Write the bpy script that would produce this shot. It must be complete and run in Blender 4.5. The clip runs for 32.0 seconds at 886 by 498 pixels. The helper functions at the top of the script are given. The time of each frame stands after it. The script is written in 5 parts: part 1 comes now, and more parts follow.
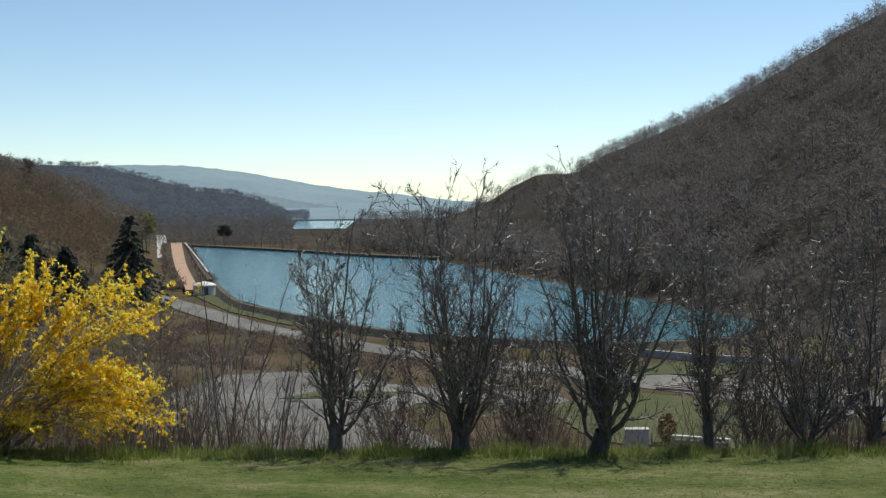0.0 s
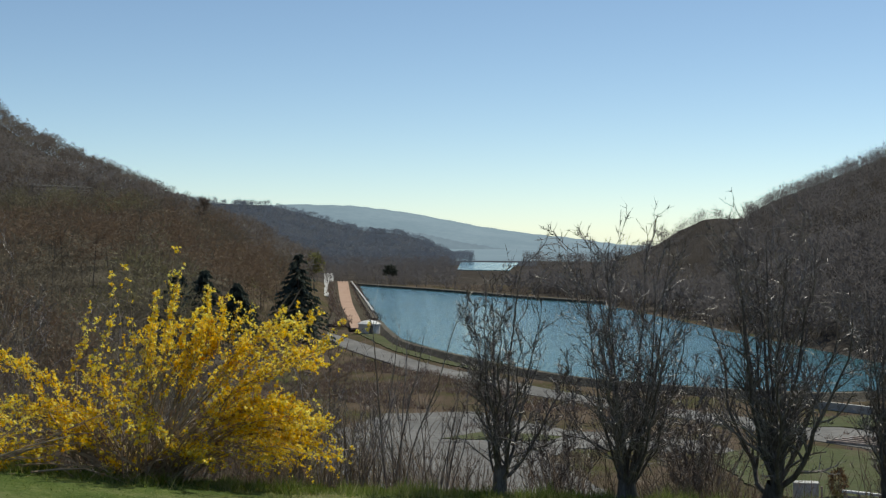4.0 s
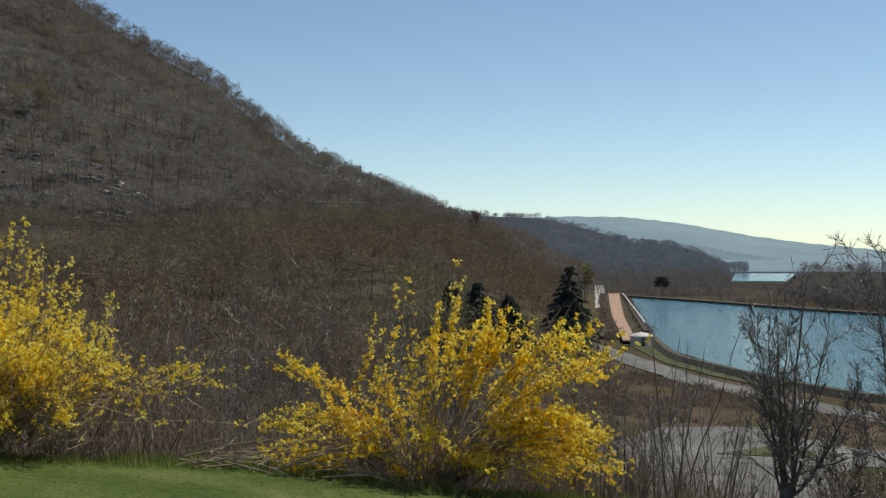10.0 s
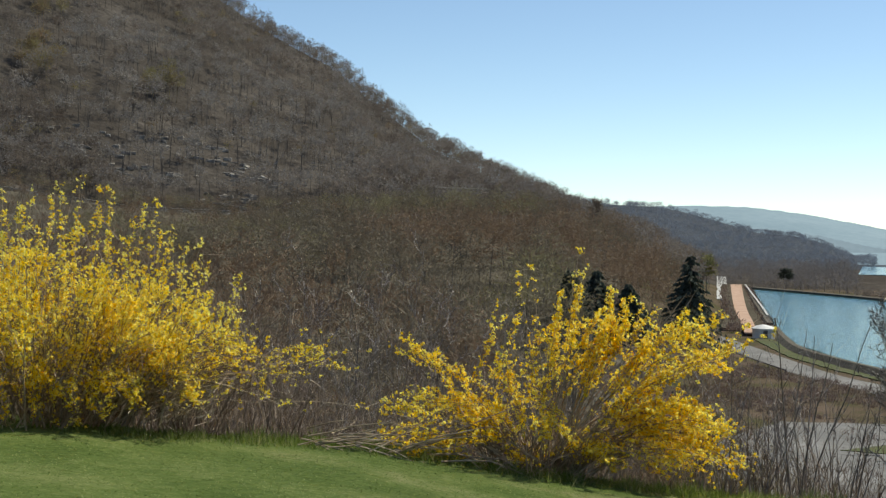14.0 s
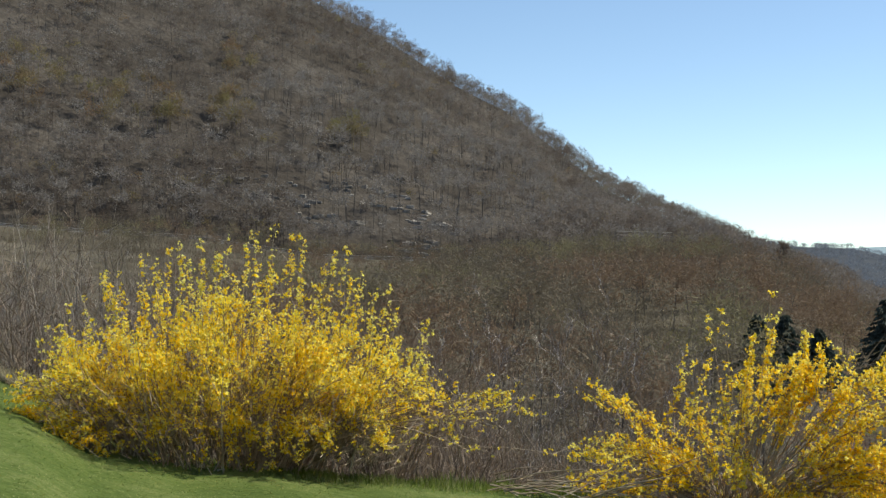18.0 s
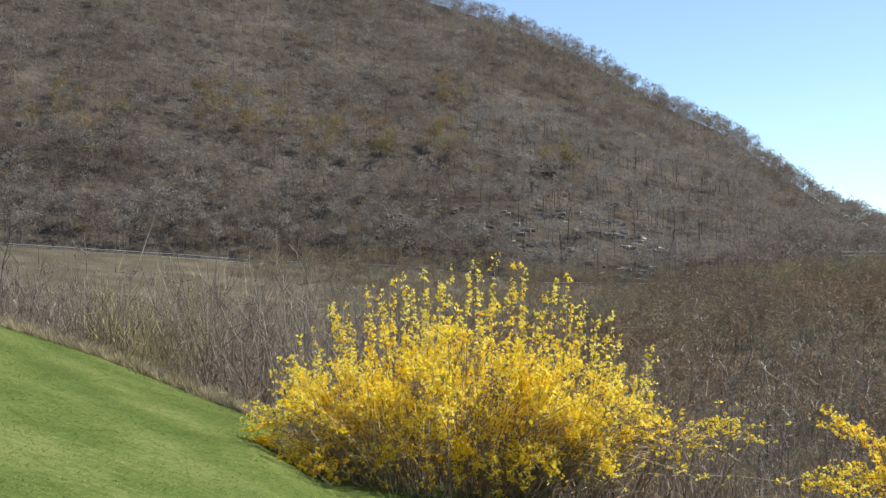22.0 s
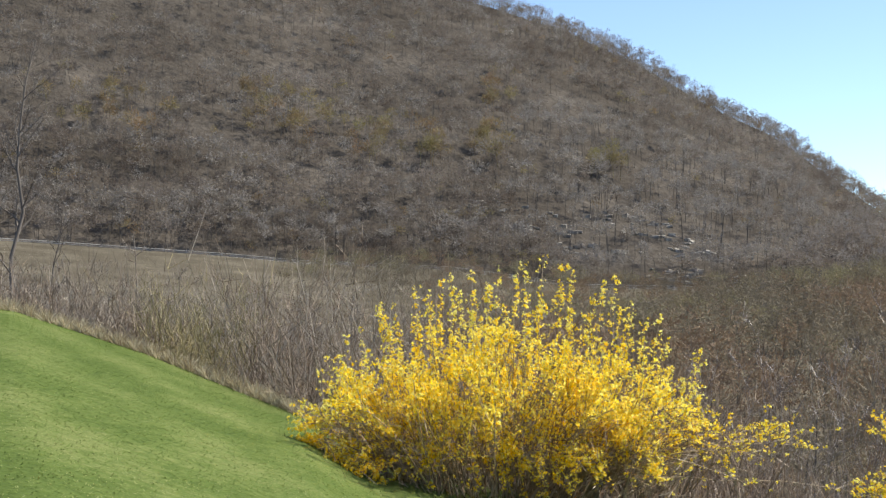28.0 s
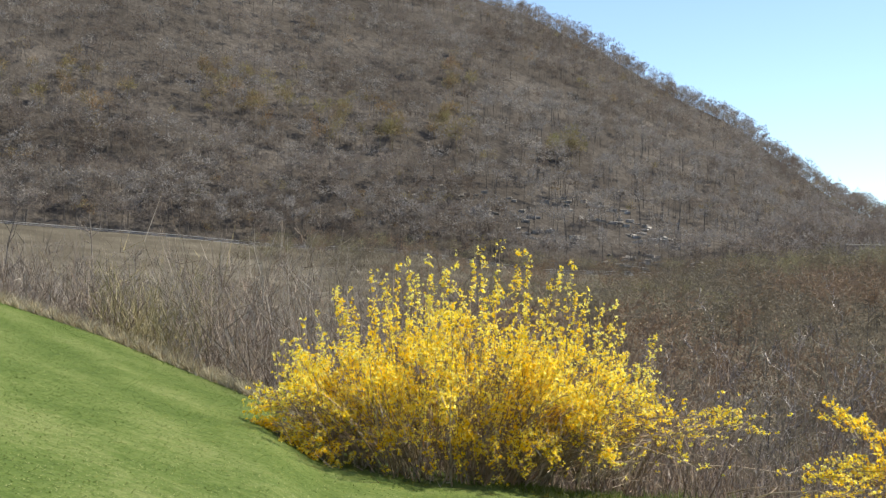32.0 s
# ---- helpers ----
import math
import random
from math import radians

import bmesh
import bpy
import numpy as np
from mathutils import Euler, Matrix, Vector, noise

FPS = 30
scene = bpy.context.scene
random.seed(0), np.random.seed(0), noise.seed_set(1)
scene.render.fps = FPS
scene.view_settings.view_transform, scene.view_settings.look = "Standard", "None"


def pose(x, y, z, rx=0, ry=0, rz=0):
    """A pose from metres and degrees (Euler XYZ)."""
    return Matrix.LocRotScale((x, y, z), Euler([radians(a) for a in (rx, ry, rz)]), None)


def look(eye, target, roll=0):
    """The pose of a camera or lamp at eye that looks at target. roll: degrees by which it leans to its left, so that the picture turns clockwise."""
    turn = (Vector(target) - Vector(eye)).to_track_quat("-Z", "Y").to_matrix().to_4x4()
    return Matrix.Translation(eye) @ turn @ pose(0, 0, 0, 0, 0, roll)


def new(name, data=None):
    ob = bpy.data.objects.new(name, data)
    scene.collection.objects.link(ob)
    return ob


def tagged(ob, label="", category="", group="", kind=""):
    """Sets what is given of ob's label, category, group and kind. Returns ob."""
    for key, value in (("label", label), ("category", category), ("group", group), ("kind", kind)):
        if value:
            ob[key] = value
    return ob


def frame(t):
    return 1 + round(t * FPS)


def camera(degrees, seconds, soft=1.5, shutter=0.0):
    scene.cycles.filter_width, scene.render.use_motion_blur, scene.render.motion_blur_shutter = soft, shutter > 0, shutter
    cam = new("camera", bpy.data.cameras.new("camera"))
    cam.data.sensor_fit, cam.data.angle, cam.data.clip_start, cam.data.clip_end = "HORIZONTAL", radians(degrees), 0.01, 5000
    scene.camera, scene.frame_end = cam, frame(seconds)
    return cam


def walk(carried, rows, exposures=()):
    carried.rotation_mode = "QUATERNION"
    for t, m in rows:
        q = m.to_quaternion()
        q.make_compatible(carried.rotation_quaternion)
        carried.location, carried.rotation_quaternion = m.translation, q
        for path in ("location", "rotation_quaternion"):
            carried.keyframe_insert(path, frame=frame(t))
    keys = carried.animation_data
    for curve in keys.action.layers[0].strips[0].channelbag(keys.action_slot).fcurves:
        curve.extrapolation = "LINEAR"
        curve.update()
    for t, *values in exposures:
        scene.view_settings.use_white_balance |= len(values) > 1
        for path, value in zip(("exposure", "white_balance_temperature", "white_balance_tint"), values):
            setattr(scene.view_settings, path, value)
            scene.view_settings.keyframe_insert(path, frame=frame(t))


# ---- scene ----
# ---------------- camera: turned by hand on the spot, from the reservoir to the wooded hill ----------------
EYE = 1.6
# seconds, heading to the left of +Y, tilt up, lean, in degrees
WALK = [
    (0, -0.02, -2.43, -0.55), (0.5, 0.56, -2.22, -0.46), (1, 1.22, -2.01, -0.47),
    (1.5, 2.01, -1.77, -0.16), (2, 2.93, -1.53, -0.52), (2.5, 3.92, -1.27, -0.45),
    (3, 4.92, -1.01, -0.31), (3.5, 5.97, -0.78, -0.01), (5.5, 10.35, -0.18, 0.38),
    (6, 11.39, -0.05, -0.03), (6.5, 12.32, 0.05, -0.19), (7, 13.28, 0.13, -0.14),
    (7.5, 14.33, 0.19, 0.06), (8, 15.23, 0.22, 0.29), (8.5, 16.14, 0.20, 0.14),
    (9, 16.99, 0.13, -0.03), (9.5, 17.79, 0.06, -0.06), (10, 18.71, -0.08, -0.25),
    (10.5, 19.62, -0.22, -0.53), (11, 20.39, -0.32, -0.73), (11.5, 21.14, -0.41, -0.71),
    (12, 21.75, -0.53, -0.68), (12.5, 22.30, -0.63, -0.35), (13, 22.79, -0.68, -0.25),
    (13.5, 23.30, -0.68, 0.33), (15.5, 25.76, -0.53, 0.40), (16, 26.53, -0.34, 0.10),
    (16.5, 27.34, -0.13, -0.00), (17, 28.16, 0.06, 0.02), (17.5, 29.44, 0.58, 0.11),
    (18, 31.70, 1.21, 0.20), (18.5, 32.97, 1.30, 0.78), (19, 33.86, 1.64, 0.68),
    (19.5, 35.22, 1.94, 0.14), (20, 36.61, 2.13, -0.13), (20.5, 37.95, 2.43, -0.35),
    (21, 39.08, 2.53, -0.17), (21.5, 39.90, 2.46, -0.69), (22, 40.96, 2.45, -0.84),
    (22.5, 41.94, 2.49, -0.66), (23, 42.76, 2.51, -0.72), (23.5, 43.57, 2.55, -0.86),
    (24, 43.60, 2.56, -0.75), (24.5, 42.81, 2.57, -0.26), (25, 42.58, 2.54, -0.37),
    (25.5, 43.03, 2.53, -0.87), (27.5, 43.10, 2.57, -0.53), (28, 42.96, 2.52, -0.35),
    (28.5, 42.88, 2.49, -0.32), (29, 42.85, 2.40, 0.01), (29.5, 42.56, 2.27, 0.01),
    (30, 42.22, 2.17, 0.11), (30.5, 41.91, 2.08, 0.00), (31, 41.66, 1.99, -0.00),
    (31.5, 41.41, 1.91, -0.12), (32, 41.17, 1.83, 0.15),
]
cam = camera(37.0, 32.0, soft=1.35)


def held(yaw, pitch, roll):
    """The eye swings on an arm of 0.45 m about the turning body."""
    y, p = radians(yaw), radians(pitch)
    eye = Vector((-0.45 * math.sin(y), 0.45 * math.cos(y) - 0.45, EYE))
    aim = Vector((-math.sin(y) * math.cos(p), math.cos(y) * math.cos(p), math.sin(p)))
    return look(eye, eye + aim * 10.0, roll)


EXPOSURES = [(0, -0.22, 6800, 2), (2, -0.3, 6800, 2), (6, -0.46, 6850, 2), (9, -0.44, 6900, 2), (13, -0.06, 7000, 2), (19, 0.31, 7000, 3),
             (24, 0.77, 6950, 6), (32, 0.79, 6950, 6)]
walk(cam, [(t, held(y, p, r)) for t, y, p, r in WALK], EXPOSURES)

# ---------------- sky and sun ----------------
SUN_SIDE, SUN_HIGH = 36.0, 54.0
world = bpy.data.worlds.new("sky")
scene.world = world
world.use_nodes = True
wn = world.node_tree.nodes
sky = wn.new("ShaderNodeTexSky")
sky.sky_type = "NISHITA"
sky.sun_disc = False
sky.sun_elevation, sky.sun_rotation = radians(SUN_HIGH), radians(SUN_SIDE)
sky.altitude, sky.air_density, sky.dust_density, sky.ozone_density = 2000, 0.85, 0.5, 1.9
world.node_tree.links.new(sky.outputs["Color"], wn["Background"].inputs["Color"])
wn["Background"].inputs["Strength"].default_value = 0.15
sun = new("sun", bpy.data.lights.new("sun", "SUN"))
sun.data.energy, sun.data.angle, sun.data.color = 4.5, radians(0.6), (1.0, 0.95, 0.87)
s = Vector((math.sin(radians(SUN_SIDE)) * math.cos(radians(SUN_HIGH)),
            math.cos(radians(SUN_SIDE)) * math.cos(radians(SUN_HIGH)), math.sin(radians(SUN_HIGH))))
sun.matrix_world = look(s * 100, (0, 0, 0))


# ---------------- materials ----------------
def material(name, colours, size=1.0, fine=12.0, rough=0.8, bump=0.3, island=0.0, metal=0.0, spec=0.3, stretch=(1, 1, 1), thin=0.0, micro=0.0):
    """Two scales of noise over two or three colours; size: metres of the broad patches; island: spread between separate pieces."""
    m = bpy.data.materials.new(name)
    m.use_nodes = True
    n, l = m.node_tree.nodes, m.node_tree.links
    b = n["Principled BSDF"]
    geo = n.new("ShaderNodeNewGeometry")
    mp = n.new("ShaderNodeMapping")
    mp.inputs["Scale"].default_value = [k / size for k in stretch]
    l.new(geo.outputs["Position"], mp.inputs["Vector"])
    n1 = n.new("ShaderNodeTexNoise")
    n1.inputs["Scale"].default_value, n1.inputs["Detail"].default_value, n1.inputs["Roughness"].default_value = 1.0, 5.0, 0.6
    n2 = n.new("ShaderNodeTexNoise")
    n2.inputs["Scale"].default_value, n2.inputs["Detail"].default_value = fine, 4.0
    l.new(mp.outputs[0], n1.inputs["Vector"])
    l.new(mp.outputs[0], n2.inputs["Vector"])
    mix = n.new("ShaderNodeMath")
    mix.operation = "MULTIPLY_ADD"
    mix.inputs[1].default_value = 0.45
    l.new(n2.outputs["Fac"], mix.inputs[0])
    add = n.new("ShaderNodeMath")
    add.operation = "MULTIPLY_ADD"
    add.inputs[1].default_value = 0.75
    l.new(n1.outputs["Fac"], add.inputs[0])
    add.inputs[2].default_value = -0.1
    l.new(add.outputs[0], mix.inputs[2])
    src = mix.outputs[0]
    if micro:
        n3 = n.new("ShaderNodeTexNoise")
        n3.inputs["Scale"].default_value, n3.inputs["Detail"].default_value = fine * 7.0, 3.0
        l.new(mp.outputs[0], n3.inputs["Vector"])
        mm = n.new("ShaderNodeMath")
        mm.operation = "MULTIPLY_ADD"
        mm.inputs[1].default_value = micro
        l.new(n3.outputs["Fac"], mm.inputs[0])
        ms = n.new("ShaderNodeMath")
        ms.operation = "SUBTRACT"
        ms.inputs[1].default_value = micro * 0.5
        l.new(mix.outputs[0], ms.inputs[0])
        l.new(ms.outputs[0], mm.inputs[2])
        src = mm.outputs[0]
    if island:
        isl = n.new("ShaderNodeMath")
        isl.operation = "MULTIPLY_ADD"
        isl.inputs[1].default_value = island
        l.new(geo.outputs["Random Per Island"], isl.inputs[0])
        sub = n.new("ShaderNodeMath")
        sub.operation = "SUBTRACT"
        sub.inputs[1].default_value = island * 0.5
        l.new(src, sub.inputs[0])
        l.new(sub.outputs[0], isl.inputs[2])
        src = isl.outputs[0]
    ramp = n.new("ShaderNodeValToRGB")
    e = ramp.color_ramp.elements
    while len(e) < len(colours):
        e.new(0.5)
    for i, c in enumerate(colours):
        e[i].position = 0.3 + 0.4 * i / max(1, len(colours) - 1)
        e[i].color = (*c, 1)
    l.new(src, ramp.inputs[0])
    l.new(ramp.outputs[0], b.inputs["Base Color"])
    b.inputs["Roughness"].default_value = rough
    b.inputs["Metallic"].default_value = metal
    b.inputs["Specular IOR Level"].default_value = spec
    if thin:
        tr = n.new("ShaderNodeBsdfTranslucent")
        ms = n.new("ShaderNodeMixShader")
        ms.inputs[0].default_value = thin
        l.new(ramp.outputs[0], tr.inputs["Color"])
        l.new(b.outputs[0], ms.inputs[1])
        l.new(tr.outputs[0], ms.inputs[2])
        l.new(ms.outputs[0], n["Material Output"].inputs["Surface"])
    if bump:
        bp = n.new("ShaderNodeBump")
        bp.inputs["Strength"].default_value = bump
        bp.inputs["Distance"].default_value = size / fine
        l.new(n2.outputs["Fac"], bp.inputs["Height"])
        l.new(bp.outputs[0], b.inputs["Normal"])
    return m


def weedy(m, colours, x0=-7.0, x1=-1.0):
    """Thin, weedy turf towards +X, under the trees: other colours, with an uneven border."""
    n, l = m.node_tree.nodes, m.node_tree.links
    ramp = [k for k in n if k.type == "VALTORGB"][0]
    geo = [k for k in n if k.type == "NEW_GEOMETRY"][0]
    alt = n.new("ShaderNodeValToRGB")
    e = alt.color_ramp.elements
    while len(e) < len(colours):
        e.new(0.5)
    for i, c in enumerate(colours):
        e[i].position = 0.32 + 0.36 * i / (len(colours) - 1)
        e[i].color = (*c, 1)
    l.new(ramp.inputs[0].links[0].from_socket, alt.inputs[0])
    sep = n.new("ShaderNodeSeparateXYZ")
    l.new(geo.outputs["Position"], sep.inputs[0])
    noise = n.new("ShaderNodeTexNoise")
    noise.inputs["Scale"].default_value, noise.inputs["Detail"].default_value = 0.45, 5.0
    l.new(geo.outputs["Position"], noise.inputs["Vector"])
    wander = n.new("ShaderNodeMath")
    wander.operation, wander.inputs[1].default_value = "MULTIPLY_ADD", 14.0
    l.new(noise.outputs["Fac"], wander.inputs[0])
    l.new(sep.outputs[0], wander.inputs[2])
    rng_map = n.new("ShaderNodeMapRange")
    rng_map.inputs[1].default_value, rng_map.inputs[2].default_value = x0 + 7, x1 + 7
    l.new(wander.outputs[0], rng_map.inputs[0])
    mixed = n.new("ShaderNodeMix")
    mixed.data_type = "RGBA"
    l.new(rng_map.outputs[0], mixed.inputs[0])
    l.new(ramp.outputs[0], mixed.inputs[6])
    l.new(alt.outputs[0], mixed.inputs[7])
    for link in list(ramp.outputs[0].links):
        if link.to_node != mixed:
            l.new(mixed.outputs[2], link.to_socket)
    return m


M_LAWN = material("lawn_turf", [(0.058, 0.088, 0.02), (0.088, 0.122, 0.031), (0.145, 0.168, 0.058)], 1.1, 9, 0.95, 0.3, spec=0.08, micro=0.6)
M_BLADE = material("grass_blades", [(0.075, 0.118, 0.024), (0.125, 0.172, 0.044), (0.23, 0.26, 0.1)], 0.9, 6, 0.8, 0, 0.5, spec=0.08, thin=0.12)
M_LONG = material("long_grass", [(0.12, 0.17, 0.03), (0.2, 0.26, 0.06), (0.34, 0.34, 0.16)], 1.3, 5, 0.85, 0, 0.6, spec=0.05, thin=0.6)
WEEDS = [(0.055, 0.078, 0.02), (0.09, 0.115, 0.033), (0.13, 0.148, 0.05), (0.22, 0.2, 0.11)]
def mown(m, width=0.85, depth=0.055):
    """Mowing stripes: bands of turf laid alternately each way, along the lawn's upper edge."""
    n, l = m.node_tree.nodes, m.node_tree.links
    ramp = [k for k in n if k.type == "VALTORGB"][0]
    geo = [k for k in n if k.type == "NEW_GEOMETRY"][0]
    dot = n.new("ShaderNodeVectorMath")
    dot.operation = "DOT_PRODUCT"
    dot.inputs[1].default_value = (0.22, 0.975, 0.0)
    l.new(geo.outputs["Position"], dot.inputs[0])
    wob = n.new("ShaderNodeTexNoise")
    wob.inputs["Scale"].default_value, wob.inputs["Detail"].default_value = 0.35, 3.0
    l.new(geo.outputs["Position"], wob.inputs["Vector"])
    ang = n.new("ShaderNodeMath")
    ang.operation, ang.inputs[1].default_value = "MULTIPLY_ADD", 1.1
    l.new(wob.outputs["Fac"], ang.inputs[0])
    l.new(dot.outputs["Value"], ang.inputs[2])
    turn = n.new("ShaderNodeMath")
    turn.operation, turn.inputs[1].default_value = "MULTIPLY", math.pi / width
    l.new(ang.outputs[0], turn.inputs[0])
    wave = n.new("ShaderNodeMath")
    wave.operation = "SINE"
    l.new(turn.outputs[0], wave.inputs[0])
    shift = n.new("ShaderNodeMath")
    shift.operation, shift.inputs[1].default_value = "MULTIPLY_ADD", depth
    l.new(wave.outputs[0], shift.inputs[0])
    l.new(ramp.inputs[0].links[0].from_socket, shift.inputs[2])
    l.new(shift.outputs[0], ramp.inputs[0])
    return m


mown(M_LAWN)
mown(M_BLADE)
weedy(M_LAWN, WEEDS)
weedy(M_BLADE, WEEDS)
M_TWIG = material("grey_twigs", [(0.075, 0.058, 0.052), (0.155, 0.128, 0.116), (0.38, 0.335, 0.305)], 0.3, 6, 0.45, 0, 0.6, spec=0.5)
M_EARTH = material("leaf_litter", [(0.062, 0.053, 0.04), (0.1, 0.087, 0.067), (0.155, 0.138, 0.108)], 14, 14, 0.95, 0.5, spec=0.0)
M_HILL = material("hill_litter", [(0.05, 0.043, 0.037), (0.07, 0.061, 0.053), (0.12, 0.105, 0.092)], 45, 18, 0.95, 0.5, micro=0.3, spec=0.0)
# litter of the mid ridge, with bluish distance haze mixed into its colour
M_HAZY = material("haze_tinted_litter", [(0.062, 0.07, 0.084), (0.073, 0.081, 0.095), (0.086, 0.094, 0.108)], 60, 14, 1.0, 0, spec=0.0)
M_WOOD = material("bare_wood", [(0.1, 0.077, 0.062), (0.15, 0.122, 0.102), (0.21, 0.178, 0.154), (0.27, 0.232, 0.204)], 42, 6, 0.9, 0, 0.16, thin=0.5)
# woods across the water: greyer and flatter than bare_wood, haze put into the colour
M_SHORE = material("haze_greyed_wood", [(0.15, 0.138, 0.136), (0.18, 0.166, 0.163), (0.21, 0.194, 0.19)], 45, 7, 0.95, 0, thin=0.55, spec=0.0)
M_SCRUB = material("valley_scrub", [(0.12, 0.08, 0.062), (0.2, 0.145, 0.12), (0.3, 0.235, 0.2)], 7, 8, 0.9, 0, 0.45, thin=0.35)
M_ROCK = material("ledge_rock", [(0.13, 0.115, 0.1), (0.26, 0.235, 0.205), (0.4, 0.365, 0.325)], 4, 8, 0.9, 0.6)
M_PAINT = material("white_boards", [(0.6, 0.59, 0.56), (0.72, 0.7, 0.67), (0.8, 0.79, 0.76)], 1.5, 8, 0.6, 0.1)
M_TRUNK = material("far_trunks", [(0.07, 0.06, 0.052), (0.11, 0.095, 0.083), (0.17, 0.148, 0.13)], 30, 6, 0.9, 0)
M_TIE = material("weathered_ties", [(0.3, 0.2, 0.16), (0.45, 0.36, 0.3), (0.6, 0.52, 0.46)], 0.8, 8, 0.85, 0.3)
M_RUST = material("rust_shrub", [(0.16, 0.08, 0.03), (0.22, 0.12, 0.05), (0.28, 0.17, 0.08)], 0.6, 6, 0.9, 0, 0.4)
M_BIN = material("dark_plastic", [(0.02, 0.022, 0.02), (0.03, 0.033, 0.03), (0.05, 0.05, 0.05)], 0.6, 6, 0.5, 0)
M_GREEN = material("spring_turf", [(0.055, 0.07, 0.018), (0.075, 0.086, 0.028), (0.115, 0.1, 0.055)], 7, 9, 0.95, 0.3, micro=0.5)
M_BARK = material("dark_bark", [(0.06, 0.048, 0.042), (0.125, 0.105, 0.093), (0.24, 0.21, 0.19)], 0.12, 6, 0.65, 0.5, 0.3, stretch=(1, 1, 0.25))
M_STEM = material("brush_stems", [(0.15, 0.117, 0.09), (0.28, 0.233, 0.19), (0.43, 0.375, 0.315)], 0.9, 6, 0.8, 0, 0.5, thin=0.25)
M_RED = material("reddish_stems", [(0.13, 0.092, 0.068), (0.25, 0.188, 0.14), (0.4, 0.32, 0.25)], 0.9, 6, 0.8, 0, 0.55, thin=0.25)
M_CANE = material("shrub_canes", [(0.15, 0.105, 0.07), (0.3, 0.225, 0.155), (0.5, 0.41, 0.31)], 0.4, 6, 0.7, 0, 0.5)
M_YELLOW = material("yellow_petals", [(0.96, 0.69, 0.025), (0.985, 0.85, 0.09), (0.99, 0.945, 0.37)], 0.8, 6, 0.5, 0, 0.7, thin=0.78)
M_GOLD = material("golden_petals", [(0.965, 0.67, 0.02), (0.985, 0.83, 0.07), (0.99, 0.93, 0.32)], 0.8, 6, 0.5, 0, 0.7, thin=0.78)
M_RUSTW = material("rusty_wood", [(0.165, 0.108, 0.068), (0.212, 0.147, 0.098), (0.268, 0.197, 0.14)], 20, 5, 0.9, 0, 0.2, thin=0.3)
M_OLIVEW = material("olive_wood", [(0.18, 0.16, 0.082), (0.228, 0.203, 0.114), (0.278, 0.25, 0.155)], 20, 5, 0.9, 0, 0.2, thin=0.3)
M_GREYW = material("grey_wood", [(0.122, 0.1, 0.07), (0.175, 0.147, 0.106), (0.235, 0.202, 0.152)], 20, 5, 0.9, 0, 0.2, thin=0.3)
M_STRAW = material("dry_grass", [(0.33, 0.27, 0.17), (0.46, 0.39, 0.26), (0.6, 0.53, 0.38)], 0.8, 6, 0.9, 0, 0.5, thin=0.4)
M_WILLOW = material("yellowish_stems", [(0.2, 0.17, 0.08), (0.31, 0.26, 0.13), (0.42, 0.36, 0.21)], 0.9, 6, 0.8, 0, 0.5, thin=0.25)
M_BUDS = material("pale_buds", [(0.22, 0.14, 0.08), (0.34, 0.25, 0.15), (0.5, 0.4, 0.26)], 0.5, 6, 0.7, 0, 0.5)
M_ASPHALT = material("worn_asphalt", [(0.12, 0.115, 0.108), (0.175, 0.166, 0.155), (0.26, 0.249, 0.233)], 11, 9, 0.9, 0.2, micro=0.4)
M_GRAVEL = material("pink_gravel", [(0.36, 0.22, 0.15), (0.46, 0.3, 0.215), (0.55, 0.39, 0.29)], 5, 20, 0.9, 0.3)
M_CONC = material("pale_concrete", [(0.36, 0.35, 0.33), (0.47, 0.46, 0.43), (0.6, 0.58, 0.54)], 3, 10, 0.8, 0.2)
M_BANK = material("dark_bank", [(0.06, 0.052, 0.04), (0.11, 0.095, 0.072), (0.17, 0.145, 0.11)], 3, 10, 0.95, 0.6)
M_SPRUCE = material("spruce_needles", [(0.05, 0.066, 0.052), (0.075, 0.094, 0.072), (0.11, 0.128, 0.1)], 2, 8, 0.8, 0, 0.4, thin=0.25)
M_OLIVE = material("dull_evergreen", [(0.045, 0.055, 0.035), (0.065, 0.075, 0.05), (0.085, 0.095, 0.065)], 3, 8, 0.9, 0, 0.3)
M_LEAFY = material("spring_leaves", [(0.2, 0.19, 0.06), (0.28, 0.265, 0.08), (0.34, 0.32, 0.11)], 2, 8, 0.8, 0, 0.4)
M_STEEL = material("galvanised_steel", [(0.28, 0.272, 0.26), (0.36, 0.35, 0.33), (0.46, 0.445, 0.42)], 2, 8, 0.6, 0.1)
# ridge and knoll: blue distance haze put straight into the base colours
M_RIDGE = material("haze_tinted_ridge", [(0.225, 0.3, 0.345), (0.25, 0.325, 0.37), (0.275, 0.35, 0.395)], 160, 8, 1.0, 0, spec=0.0)
M_KNOLL = material("haze_tinted_knoll", [(0.17, 0.225, 0.265), (0.19, 0.245, 0.285), (0.21, 0.265, 0.305)], 120, 8, 1.0, 0, spec=0.0)
# wood of the mid ridge: its pale blue is haze painted into the colour
M_WOODF = material("haze_tinted_wood", [(0.19, 0.212, 0.245), (0.22, 0.24, 0.275), (0.25, 0.27, 0.305)], 60, 8, 0.95, 0, 0.05, spec=0.0, thin=0.35)
M_WOODP = material("pale_wood", [(0.19, 0.17, 0.155), (0.25, 0.227, 0.205), (0.31, 0.282, 0.255)], 36, 5, 0.9, 0, 0.15, thin=0.35)
